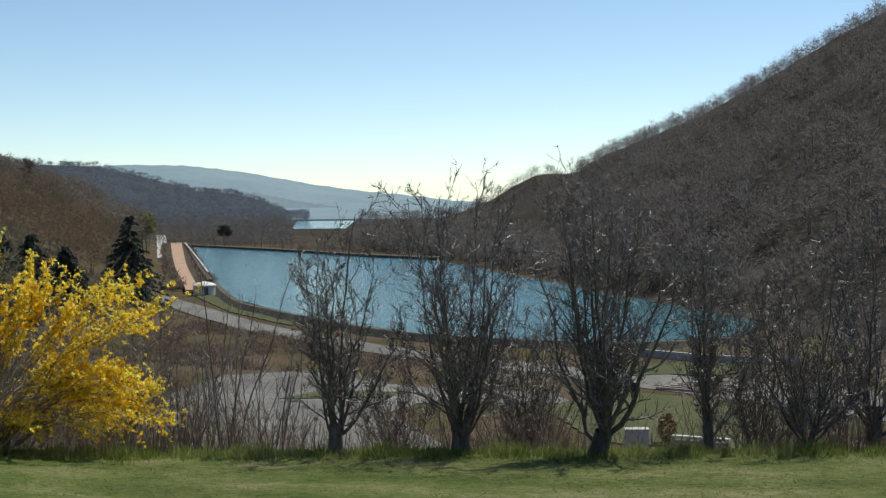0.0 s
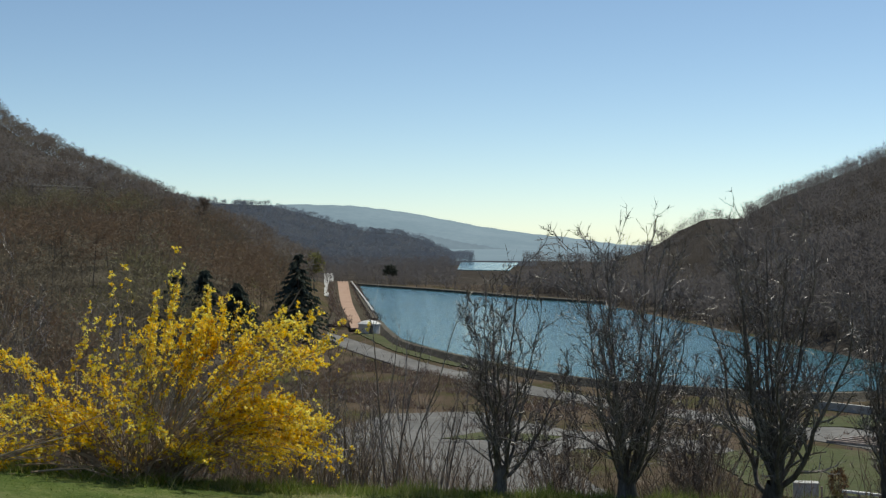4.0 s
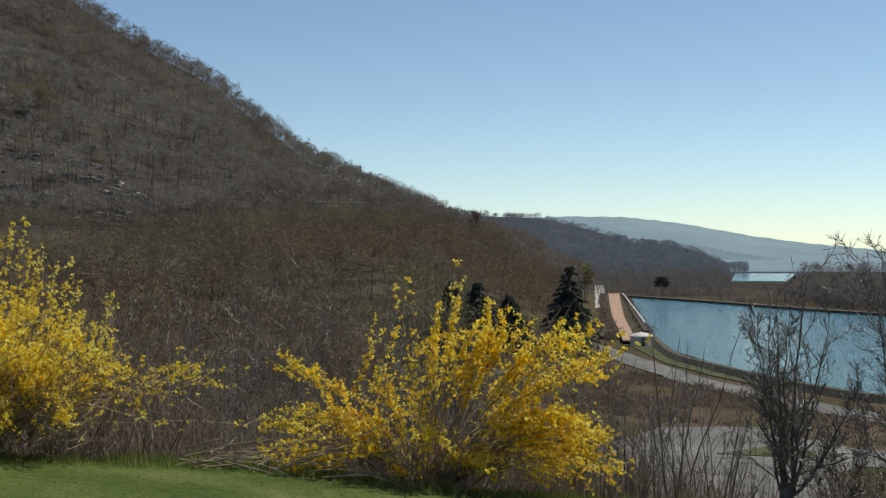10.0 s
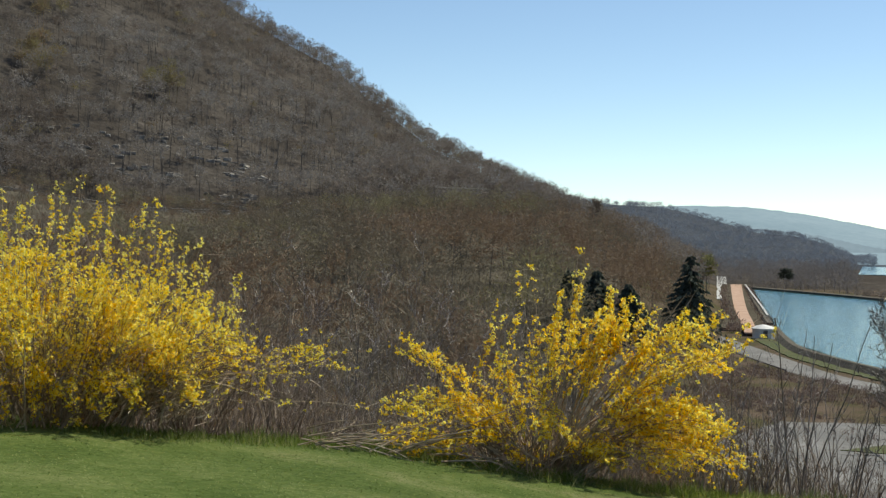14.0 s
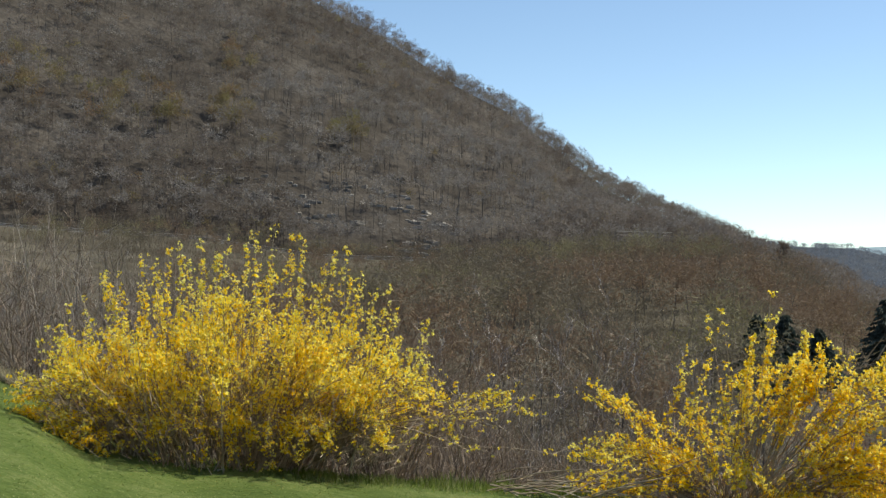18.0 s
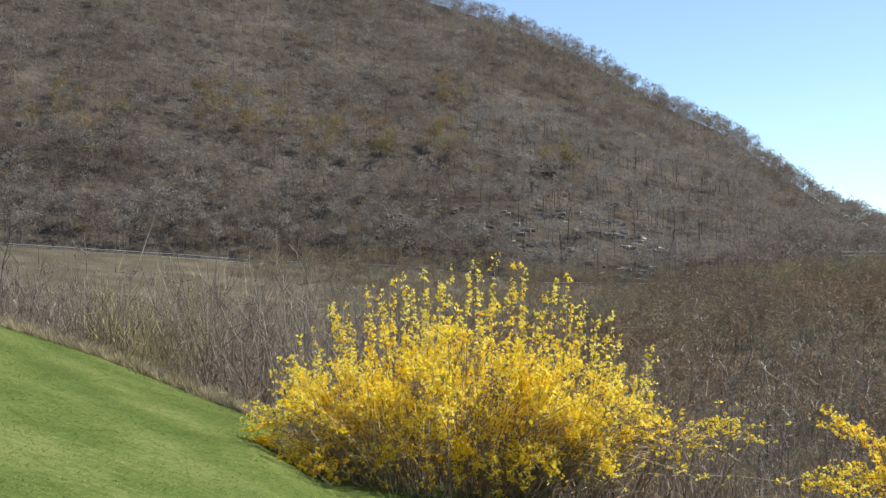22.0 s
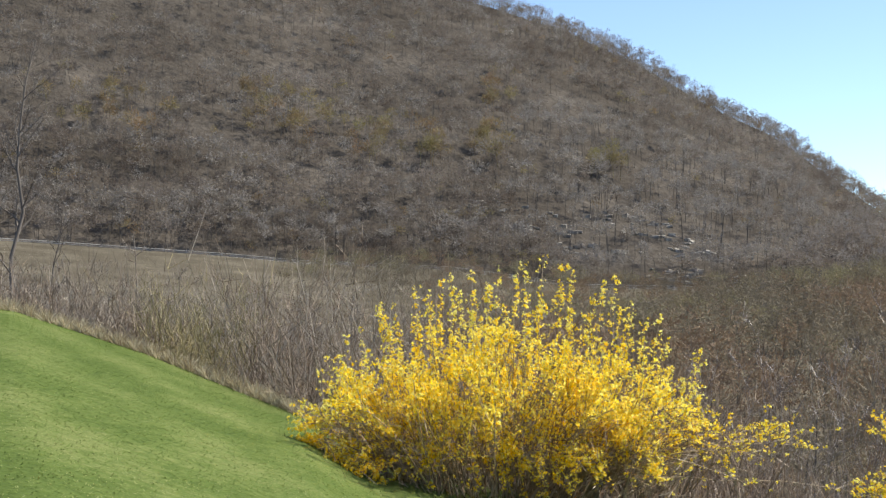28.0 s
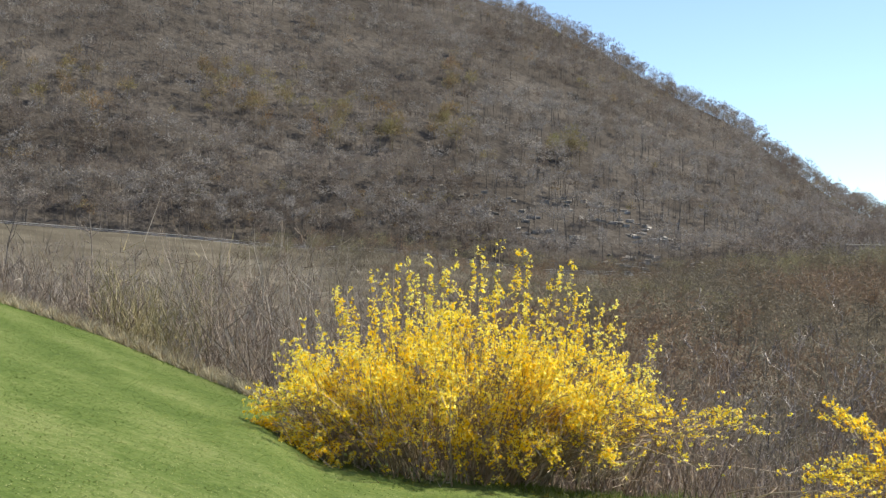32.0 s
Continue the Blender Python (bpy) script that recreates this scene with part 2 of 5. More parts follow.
M_BUD = material("budding_crowns", [(0.27, 0.155, 0.095), (0.24, 0.19, 0.1), (0.25, 0.23, 0.095)], 24, 3, 0.9, 0, 0.15, thin=0.35)
M_BALLAST = material("ballast_stone", [(0.16, 0.15, 0.135), (0.21, 0.2, 0.18), (0.27, 0.255, 0.23)], 3, 10, 0.95, 0.3)
M_WATER = material("teal_water", [(0.03, 0.12, 0.13), (0.04, 0.145, 0.155), (0.055, 0.17, 0.18)], 60, 60, 0.08, 0.3, spec=0.45)


# ---------------- mesh helpers ----------------
def mesh_of(name, verts, tris=None, quads=None, mat=None, smooth=False):
    """A mesh from number arrays."""
    verts = np.asarray(verts, dtype=np.float32).reshape(-1, 3)
    tris = np.zeros((0, 3), np.int32) if tris is None else np.asarray(tris, np.int32).reshape(-1, 3)
    quads = np.zeros((0, 4), np.int32) if quads is None else np.asarray(quads, np.int32).reshape(-1, 4)
    me = bpy.data.meshes.new(name)
    me.vertices.add(len(verts))
    me.vertices.foreach_set("co", verts.ravel())
    me.loops.add(tris.size + quads.size)
    me.loops.foreach_set("vertex_index", np.concatenate([tris.ravel(), quads.ravel()]))
    me.polygons.add(len(tris) + len(quads))
    starts = np.concatenate([np.arange(len(tris)) * 3, tris.size + np.arange(len(quads)) * 4]).astype(np.int32)
    me.polygons.foreach_set("loop_start", starts)
    me.polygons.foreach_set("use_smooth", np.full(len(starts), smooth))
    me.update(calc_edges=True)
    me.validate()
    if mat:
        me.materials.append(mat)
    return me


class Soup:
    """Gathers sticks, slivers and blocks into one mesh."""

    def __init__(self):
        self.v, self.t, self.q, self.n = [], [], [], 0

    def add(self, v, t=None, q=None):
        self.v.append(np.asarray(v, float).reshape(-1, 3))
        if t is not None and len(t):
            self.t.append(np.asarray(t, np.int64) + self.n)
        if q is not None and len(q):
            self.q.append(np.asarray(q, np.int64) + self.n)
        self.n += len(self.v[-1])
        return self

    def arrays(self):
        v = np.concatenate(self.v) if self.v else np.zeros((0, 3))
        t = np.concatenate(self.t) if self.t else np.zeros((0, 3), int)
        q = np.concatenate(self.q) if self.q else np.zeros((0, 4), int)
        return v, t, q

    def sticks(self, p0, p1, r0, r1, n=4):
        """Tapered n-sided sticks between arrays of points."""
        p0, p1 = np.asarray(p0, float).reshape(-1, 3), np.asarray(p1, float).reshape(-1, 3)
        if not len(p0):
            return self
        k = len(p0)
        r0, r1 = np.broadcast_to(r0, k), np.broadcast_to(r1, k)
        d = p1 - p0
        d = d / np.maximum(np.linalg.norm(d, axis=1), 1e-9)[:, None]
        ref = np.where(np.abs(d[:, 2:3]) < 0.9, np.array([[0, 0, 1.0]]), np.array([[1.0, 0, 0]]))
        a = np.cross(d, ref)
        a /= np.linalg.norm(a, axis=1)[:, None]
        b = np.cross(d, a)
        an = np.arange(n) * 2 * np.pi / n
        ring = a[:, None] * np.cos(an)[None, :, None] + b[:, None] * np.sin(an)[None, :, None]
        v = np.concatenate([p0[:, None] + ring * r0[:, None, None], p1[:, None] + ring * r1[:, None, None]], 1)
        i = np.arange(n)
        q = np.stack([i, (i + 1) % n, n + (i + 1) % n, n + i], 1)
        q = (q[None] + (np.arange(k) * 2 * n)[:, None, None]).reshape(-1, 4)
        return self.add(v.reshape(-1, 3), None, q)

    def tube(self, pts, rad, n=4):
        """One unbroken tapered tube along a line of points."""
        pts, rad = np.asarray(pts, float), np.asarray(rad, float)
        k = len(pts)
        d = np.gradient(pts, axis=0)
        d /= np.maximum(np.linalg.norm(d, axis=1), 1e-9)[:, None]
        ref = np.array([0.37, 0.93, 0.05]) if abs(d[:, 2]).mean() > 0.6 else np.array([0.1, 0.1, 1.0])
        a = np.cross(d, ref)
        a /= np.maximum(np.linalg.norm(a, axis=1), 1e-9)[:, None]
        b = np.cross(d, a)
        an = np.arange(n) * 2 * np.pi / n
        v = pts[:, None] + (a[:, None] * np.cos(an)[None, :, None] + b[:, None] * np.sin(an)[None, :, None]) * rad[:, None, None]
        i = np.arange(n)
        q = np.stack([i, (i + 1) % n, n + (i + 1) % n, n + i], 1)
        q = (q[None] + (np.arange(k - 1) * n)[:, None, None]).reshape(-1, 4)
        return self.add(v.reshape(-1, 3), None, q)

    def slivers(self, p0, p1, w, rng):
        """Long thin triangles that taper to a point, for twigs and blades."""
        p0, p1 = np.asarray(p0, float).reshape(-1, 3), np.asarray(p1, float).reshape(-1, 3)
        k = len(p0)
        if not k:
            return self
        d = p1 - p0
        side = np.cross(d, rng.normal(size=(k, 3)))
        side /= np.maximum(np.linalg.norm(side, axis=1), 1e-9)[:, None]
        side *= np.broadcast_to(w, k)[:, None] * 0.5
        v = np.stack([p0 - side, p0 + side, p1], 1)
        return self.add(v.reshape(-1, 3), np.arange(k * 3).reshape(-1, 3))

    def block(self, lo, hi):
        (x0, y0, z0), (x1, y1, z1) = lo, hi
        v = [(x0, y0, z0), (x1, y0, z0), (x1, y1, z0), (x0, y1, z0), (x0, y0, z1), (x1, y0, z1), (x1, y1, z1), (x0, y1, z1)]
        return self.add(v, None, [(3, 2, 1, 0), (4, 5, 6, 7), (0, 1, 5, 4), (1, 2, 6, 5), (2, 3, 7, 6), (3, 0, 4, 7)])

    def mesh(self, name, mat, smooth=False):
        v, t, q = self.arrays()
        return mesh_of(name, v, t, q, mat, smooth)


def thing(name, place=(0, 0, 0), label="", category="", group="", kind=""):
    ob = new(name)
    ob.empty_display_size = 0.2
    ob.location = place
    return tagged(ob, label, category, group, kind)


def part(name, soup, mat, parent, label="", smooth=False):
    ob = new(name, soup.mesh(name, mat, smooth))
    ob.parent = parent
    return tagged(ob, label)


def solo(name, soup, mat, label, category, kind="", smooth=False):
    return tagged(new(name, soup.mesh(name, mat, smooth)), label, category, "", kind)


# ---------------- lie of the land ----------------
def table(az, pairs):
    return np.interp(az, [p[0] for p in pairs], [p[1] for p in pairs])


def tan(deg):
    return np.tan(np.radians(deg))


EDGE_R = [(-180, 15), (-30, 15.5), (40, 15.5), (45, 16.8), (50, 19), (56, 23), (61, 26), (75, 28), (180, 15)]
EDGE_EL = [(-180, -6), (-40, -10), (-18.6, -10.7), (-6.7, -11.2), (4.8, -11.1), (14, -10.8), (21, -10.1), (28, -9.1), (37, -8.5),
           (43.6, -7.5), (47.5, -6.2), (50, -4.5), (54, -2.8), (56.3, -1.8), (61.5, 0.0), (75, 1.5), (120, 0), (180, -6)]
FLOOR = [(-180, -14), (-60, -21), (25, -21), (40, -14), (60, -6), (100, -6), (180, -14)]
RAIL_Z = [(12, -21), (16, -8), (20, 5), (26, 6), (31, 6), (37, 7.2), (42.7, 13), (44.8, 13.8), (49, 15.2), (52.4, 17.4), (59.7, 21), (75, 27), (180, 30)]
LEFT_EL = [(11, -3), (15, -0.2), (18.8, 1.0), (20.5, 1.75), (22.5, 2.7), (24.4, 3.6), (27, 5.6), (28.8, 7.05), (31.1, 8.2), (34.4, 10.25),
           (37.6, 11.8), (40.8, 12.85), (46.4, 14.3), (54, 16.4), (75, 17.4), (110, 13), (180, 7)]
MID_EL = [(4, -2), (6.1, -1.3), (6.7, -0.8), (7.9, -0.22), (9.1, 0.06), (10.5, 0.18), (12.7, 0.78), (14.6, 1.26), (17.3, 1.45), (18.8, 1.6), (26, 1.6), (40, -1)]
RIGHT_EL = [(-180, 6), (-60, 11), (-25, 9.4), (-18.5, 7.2), (-16.8, 6.4), (-13.9, 4.7), (-11.3, 3.3), (-9.4, 2.5), (-7.2, 1.65), (-5.9, 1.0), (-5.3, -0.9), (-3, -2), (2, -3)]
SHOULDER_EL = [(-14, 0.9), (-5.7, 0.85), (-4.0, 0.75), (-2.7, 0.05), (-1.9, -0.45), (-0.4, -0.95), (2, -1.4), (4, -1.8), (6, -2.5)]
RIGHT_BASE = [(-180, 200), (-25, 190), (-18, 205), (-11, 250), (-5, 340), (0, 440), (4, 540), (6, 600)]


def land(x, y):
    """Height of the ground."""
    x, y = np.asarray(x, float), np.asarray(y, float)
    az, r = np.degrees(np.arctan2(-x, y)), np.hypot(x, y)
    er = table(az, EDGE_R)
    ez = EYE + er * tan(table(az, EDGE_EL))
    fl = table(az, FLOOR)
    lawn = ez * np.minimum(r / er, 1.0)
    bank = ez + (fl - ez) * np.clip((r - er) / 58.0, 0, 1)
    z = np.where(r < er, lawn, bank)
    wave = 1.2 * np.sin(x * 0.021 + 1.3) * np.cos(y * 0.017) + 0.8 * np.sin(x * 0.05 - y * 0.043)
    # left side: up to the railway bench, then the hill
    rz = table(az, RAIL_Z)
    rise = fl + (rz - fl) * np.clip((r - 150) / 255.0, 0, 1)
    z = np.where((r > 150) & (az > 12), np.maximum(z, rise), z)
    top = EYE + 850 * tan(table(az, LEFT_EL))
    u = np.clip((r - 432) / 418.0, 0, 1)
    hill = rz + (top - rz) * (0.85 * u + 0.15 * np.sin(u * np.pi / 2)) + wave * np.sin(u * np.pi) * 2.0
    hill = np.where(r > 850, top - (r - 850) * 0.12, hill)
    z = np.where((r > 432) & (az > 11), np.maximum(z, hill), z)
    # ridge down the valley
    mtop = EYE + 1500 * tan(table(az, MID_EL))
    u = np.clip((r - 1050) / 450.0, 0, 1)
    ridge = fl + (mtop - fl) * u ** 0.8 + wave
    ridge = np.where(r > 1500, mtop - (r - 1500) * 0.1, ridge)
    z = np.where((r > 1050) & (az > 4) & (az < 40), np.maximum(z, ridge), z)
    # right side
    rb = table(az, RIGHT_BASE)
    rtop = EYE + (rb + 400) * tan(table(az, RIGHT_EL))
    u = np.clip((r - rb) / 400.0, 0, 1)
    hill = fl + (rtop - fl) * u ** 0.9 + wave * np.sin(u * np.pi)
    hill = np.where(u >= 1, rtop - (r - rb - 400) * 0.1, hill)
    z = np.where((r > rb) & (az < 2), np.maximum(z, hill), z)
    sb = rb + 350
    stop = EYE + (sb + 300) * tan(table(az, SHOULDER_EL))
    u = np.clip((r - sb) / 300.0, 0, 1)
    hill = fl + (stop - fl) * u
    hill = np.where(u >= 1, stop - (r - sb - 300) * 0.05, hill)
    z = np.where((r > sb) & (az < 6), np.maximum(z, hill), z)
    z = np.where(r > 2200, np.minimum(z, -30 + 0 * r), z)
    return z


def at(az, r, lift=0.0):
    """The place on the ground at a heading and a distance."""
    x, y = -r * math.sin(radians(az)), r * math.cos(radians(az))
    return Vector((x, y, float(land(x, y)) + lift))


def build_ground():
    azs = np.concatenate([np.arange(-180, -26, 4.0), np.arange(-26, 68, 0.5), np.arange(68, 180, 4.0)])
    rs = np.concatenate([np.linspace(0.0, 8, 9), np.linspace(8.5, 32, 60), np.linspace(33.5, 120, 30), np.linspace(126, 900, 90),
                         np.linspace(920, 1600, 26), np.geomspace(1650, 4700, 12)])
    A, R = np.meshgrid(np.radians(azs), rs)
    x, y = -R * np.sin(A), R * np.cos(A)
    z = land(x, y)
    v = np.stack([x, y, z], -1).reshape(-1, 3)
    n, m = len(azs), len(rs)
    i, j = np.meshgrid(np.arange(m - 1), np.arange(n), indexing="ij")
    q = np.stack([i * n + j, i * n + (j + 1) % n, (i + 1) * n + (j + 1) % n, (i + 1) * n + j], -1).reshape(-1, 4)
    q = q[:, ::-1]
    me = mesh_of("ground", v, None, q, M_LAWN, True)
    me.materials.append(M_EARTH)
    me.materials.append(M_HILL)
    me.materials.append(M_VALLEY)
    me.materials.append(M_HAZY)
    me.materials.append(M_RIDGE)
    c = v[q].mean(1)
    az, r = np.degrees(np.arctan2(-c[:, 0], c[:, 1])), np.hypot(c[:, 0], c[:, 1])
    er = table(az, EDGE_R)
    idx = np.where(r < er, 0, 1)
    idx = np.where((r > 400) | ((az < 3) & (r > table(az, RIGHT_BASE) - 8)), 2, idx)
    idx = np.where((r > 85) & (r < 600) & (az < 16) & ((r < table(az, RIGHT_BASE) - 8) | (az > 3)), 3, idx)
    # beyond 1000 m the litter's colour includes the haze
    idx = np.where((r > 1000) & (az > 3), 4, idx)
    # the farthest plain takes the ridge's haze-blue colour too
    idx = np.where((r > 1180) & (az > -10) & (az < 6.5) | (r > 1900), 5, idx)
    me.polygons.foreach_set("material_index", idx.astype(np.int32))
    ob = new("ground", me)
    return tagged(ob, "green mown lawn above a brushy bank, valley floor and wooded slopes", "ground", kind="structure")


M_VALLEY = material("valley_grass", [(0.06, 0.072, 0.022), (0.1, 0.078, 0.055), (0.17, 0.125, 0.098)], 9, 12, 0.95, 0.4, micro=0.5, spec=0.0)
build_ground()


# ---------------- reservoir, dam and roads on the valley floor ----------------
def smooth_line(pts, widths):
    pts = [Vector((p[0], p[1], 0)) for p in pts]
    line, wd = [], []
    for i in range(len(pts) - 1):
        a, b, c, d = pts[max(i - 1, 0)], pts[i], pts[i + 1], pts[min(i + 2, len(pts) - 1)]
        for k in range(8):
            t = k / 8
            line.append(0.5 * ((2 * b) + (c - a) * t + (2 * a - 5 * b + 4 * c - d) * t * t + (3 * b - a - 3 * c + d) * t ** 3))
            wd.append(widths[i] + (widths[i + 1] - widths[i]) * t)
    return line + [pts[-1]], wd + [widths[-1]]


def strip(pts, widths, z0, z1, batter=0.0):
    """A level strip along a smoothed line, with thickness and, by batter, sloping sides."""
    line, wd = smooth_line(pts, widths)
    v = []
    for i, p in enumerate(line):
        d = (line[min(i + 1, len(line) - 1)] - line[max(i - 1, 0)]).normalized()
        s = Vector((d.y, -d.x, 0))
        h = wd[i] * 0.5
        for e, z in ((s * (h + batter), z0), (s * h, z1), (-s * h, z1), (-s * (h + batter), z0)):
            v.append((p.x + e.x, p.y + e.y, z))
    n = len(line)
    q = []
    for i in range(n - 1):
        for k in range(4):
            q.append((i * 4 + k, i * 4 + 4 + k, i * 4 + 4 + (k + 1) % 4, i * 4 + (k + 1) % 4))
    q += [(0, 1, 2, 3), (n * 4 - 1, n * 4 - 2, n * 4 - 3, n * 4 - 4)]
    return Soup().add(v, None, q)


def ribbon(name, pts, widths, z0, z1, mat, label, category, batter=0.0):
    return solo(name, strip(pts, widths, z0, z1, batter), mat, label, category, "structure")


def sheet(name, corners, z, mat, label, category, ragged=0.0):
    """A flat outline, 0.3 m thick; ragged: metres by which its border wanders."""
    bm = bmesh.new()
    if ragged:
        rng = np.random.default_rng(len(name) + len(corners))
        fine = []
        for i, (x0, y0) in enumerate(corners):
            x1, y1 = corners[(i + 1) % len(corners)]
            n = max(2, int(math.hypot(x1 - x0, y1 - y0) / 1.1))
            fine += [(x0 + (x1 - x0) * k / n + rng.normal(0, ragged), y0 + (y1 - y0) * k / n + rng.normal(0, ragged)) for k in range(n)]
        corners = fine
    f = bm.faces.new([bm.verts.new((x, y, z)) for x, y in corners])
    f.normal_update()
    if f.normal.z < 0:
        f.normal_flip()
    r = bmesh.ops.extrude_face_region(bm, geom=[f])
    for g in r["geom"]:
        if isinstance(g, bmesh.types.BMVert):
            g.co.z -= 0.3
    bmesh.ops.recalc_face_normals(bm, faces=bm.faces[:])
    bmesh.ops.triangulate(bm, faces=bm.faces[:])
    me = bpy.data.meshes.new(name)
    bm.to_mesh(me)
    me.materials.append(mat)
    return tagged(new(name, me), label, category, kind="structure")


SHORE = [(-105, 557), (-74.5, 411), (-57, 330), (-42.5, 273), (-32, 249), (-25, 236), (-14, 217.5), (-4.8, 205), (3, 199), (15, 193), (30, 190), (44, 196), (52, 215), (43, 250), (22, 330), (-2, 424), (-28, 455), (-60, 500)]


def build_reservoir():
    sheet("water", SHORE, -20.0, M_WATER, "calm teal-blue reservoir water below wooded hills", "water")
    sheet("lower_water", [(-62, 850), (-96, 850), (-120, 1090), (-72, 1090)], -20.6, M_WATER, "pale lower reservoir down the valley", "water")
    ribbon("bank_near", [(-57, 329), (-42.8, 271.5), (-32.3, 247.5), (-25.3, 234.5), (-14.5, 216), (-5.2, 203.6), (2.8, 197.6), (15, 191.5), (30, 188.5), (45, 194)], [1.2] * 10, -21.15, -19.88, M_BANK,
           "dark stony bank along the near shore of the reservoir", "bank", 1.2)
    ribbon("bank_far", [(-106, 559), (-60, 503), (-28, 458), (-2, 428)], [4] * 4, -21.2, -19.2, M_BANK, "low brown far shore of the reservoir", "bank", 1.0)
    # dam along the left shore
    ribbon("dam", [(-62, 318), (-80, 412), (-101, 505), (-123, 610)], [11, 11, 12, 12], -22, -20.15, M_EARTH, "brown earth dam crest beside the reservoir", "dam", 2.0)
    ribbon("dam_path", [(-57.6, 303), (-62.3, 325), (-79.5, 402), (-98, 490), (-122, 606)], [2.8, 3.1, 3.6, 4.2, 5.0], -20.4, -20.05, M_GRAVEL, "pinkish gravel path along the dam crest", "path")
    ribbon("dam_hedge", [(-58.5, 332), (-76, 412), (-95, 500)], [1.4] * 3, -20.4, -19.55, M_BANK, "dark scrub between the path and the parapet", "scrub", 0.5)
    ribbon("parapet", [(-64, 360), (-76, 415), (-96, 505), (-114, 586)], [0.6] * 4, -20.4, -19.2, M_CONC, "pale concrete parapet along the dam", "wall")
    ribbon("spillway", [(-100, 468), (-109, 502), (-135, 620), (-162, 738)], [5, 7, 10, 14], -22, -20.4, M_CONC, "pale concrete spillway beside the dam", "spillway", 2.0)
    ribbon("road", [(-86, 338), (-59, 283), (-41, 243), (-31, 223), (-22, 210), (-13, 196), (0, 180), (14, 167), (24, 157.5), (34, 149), (46, 136), (66, 112)],
           [6, 6, 6.5, 6.5, 6.5, 6.5, 6.5, 7, 11, 14, 16, 16], -21.3, -20.93, M_ASPHALT, "pale worn asphalt road round the reservoir", "road")
    sheet("car_park", [(-31, 150), (-27, 165), (-16, 168), (-5, 154), (12, 148), (14, 140), (-3, 141), (-6, 135), (2, 112), (-14, 108), (-29, 122)], -20.9, M_ASPHALT, "grey asphalt car park below the bank", "road", 0.3)
    sheet("grass_island", [(-18, 145), (-6, 145), (-5, 149), (-14, 151)], -20.82, M_GREEN, "green grass island in the car park", "grass", 0.16)
    sheet("verge", [(22, 160), (25, 170), (36, 174), (44, 166), (33, 160), (27, 162)], -20.86, M_GREEN, "green grass verge beyond the road", "grass", 0.16)
    sheet("meadow", [(10, 138), (20, 148), (33, 139), (37, 121), (30, 112), (14, 118)], -20.86, M_GREEN, "green grass meadow beside the road", "grass", 0.16)
    sheet("bank_grass", [(-56, 296), (-41, 254), (-30, 233), (-21, 219), (-20, 221), (-30, 239), (-41, 266), (-53, 300)], -20.84, M_GREEN, "green grass strip between road and reservoir bank", "grass", 0.16)
    ribbon("low_wall", [(20, 184), (27, 180), (37, 172), (46, 170)], [0.5] * 4, -21.1, -20.0, M_CONC, "low pale wall before the reservoir bank", "wall")


def build_dam_scrub():
    rng = np.random.default_rng(19)
    s = Soup()
    for line, n in (([(-57, 326), (-76, 412), (-95, 500), (-113, 585)], 1500), ([(-63, 310), (-66, 328), (-84, 402), (-103, 490), (-126, 602)], 1100)):
        t = rng.uniform(0, 1, n) * (len(line) - 1)
        k = np.minimum(t.astype(int), len(line) - 2)
        a = np.array(line, float)
        p = a[k] + (a[k + 1] - a[k]) * (t - k)[:, None]
        c = np.stack([p[:, 0] + rng.normal(0, 1.0, n), p[:, 1], np.full(n, -20.3)], 1)
        s.slivers(c, c + (rng.normal(0, 0.6, (n, 3)) * (1, 1, 0.3) + (0, 0, 1.0)) * rng.uniform(0.4, 1.3, (n, 1)), 0.3, rng)
    solo("dam_scrub", s, M_SCRUB, "rough brown scrub on both sides of the dam path", "scrub", "stuff")


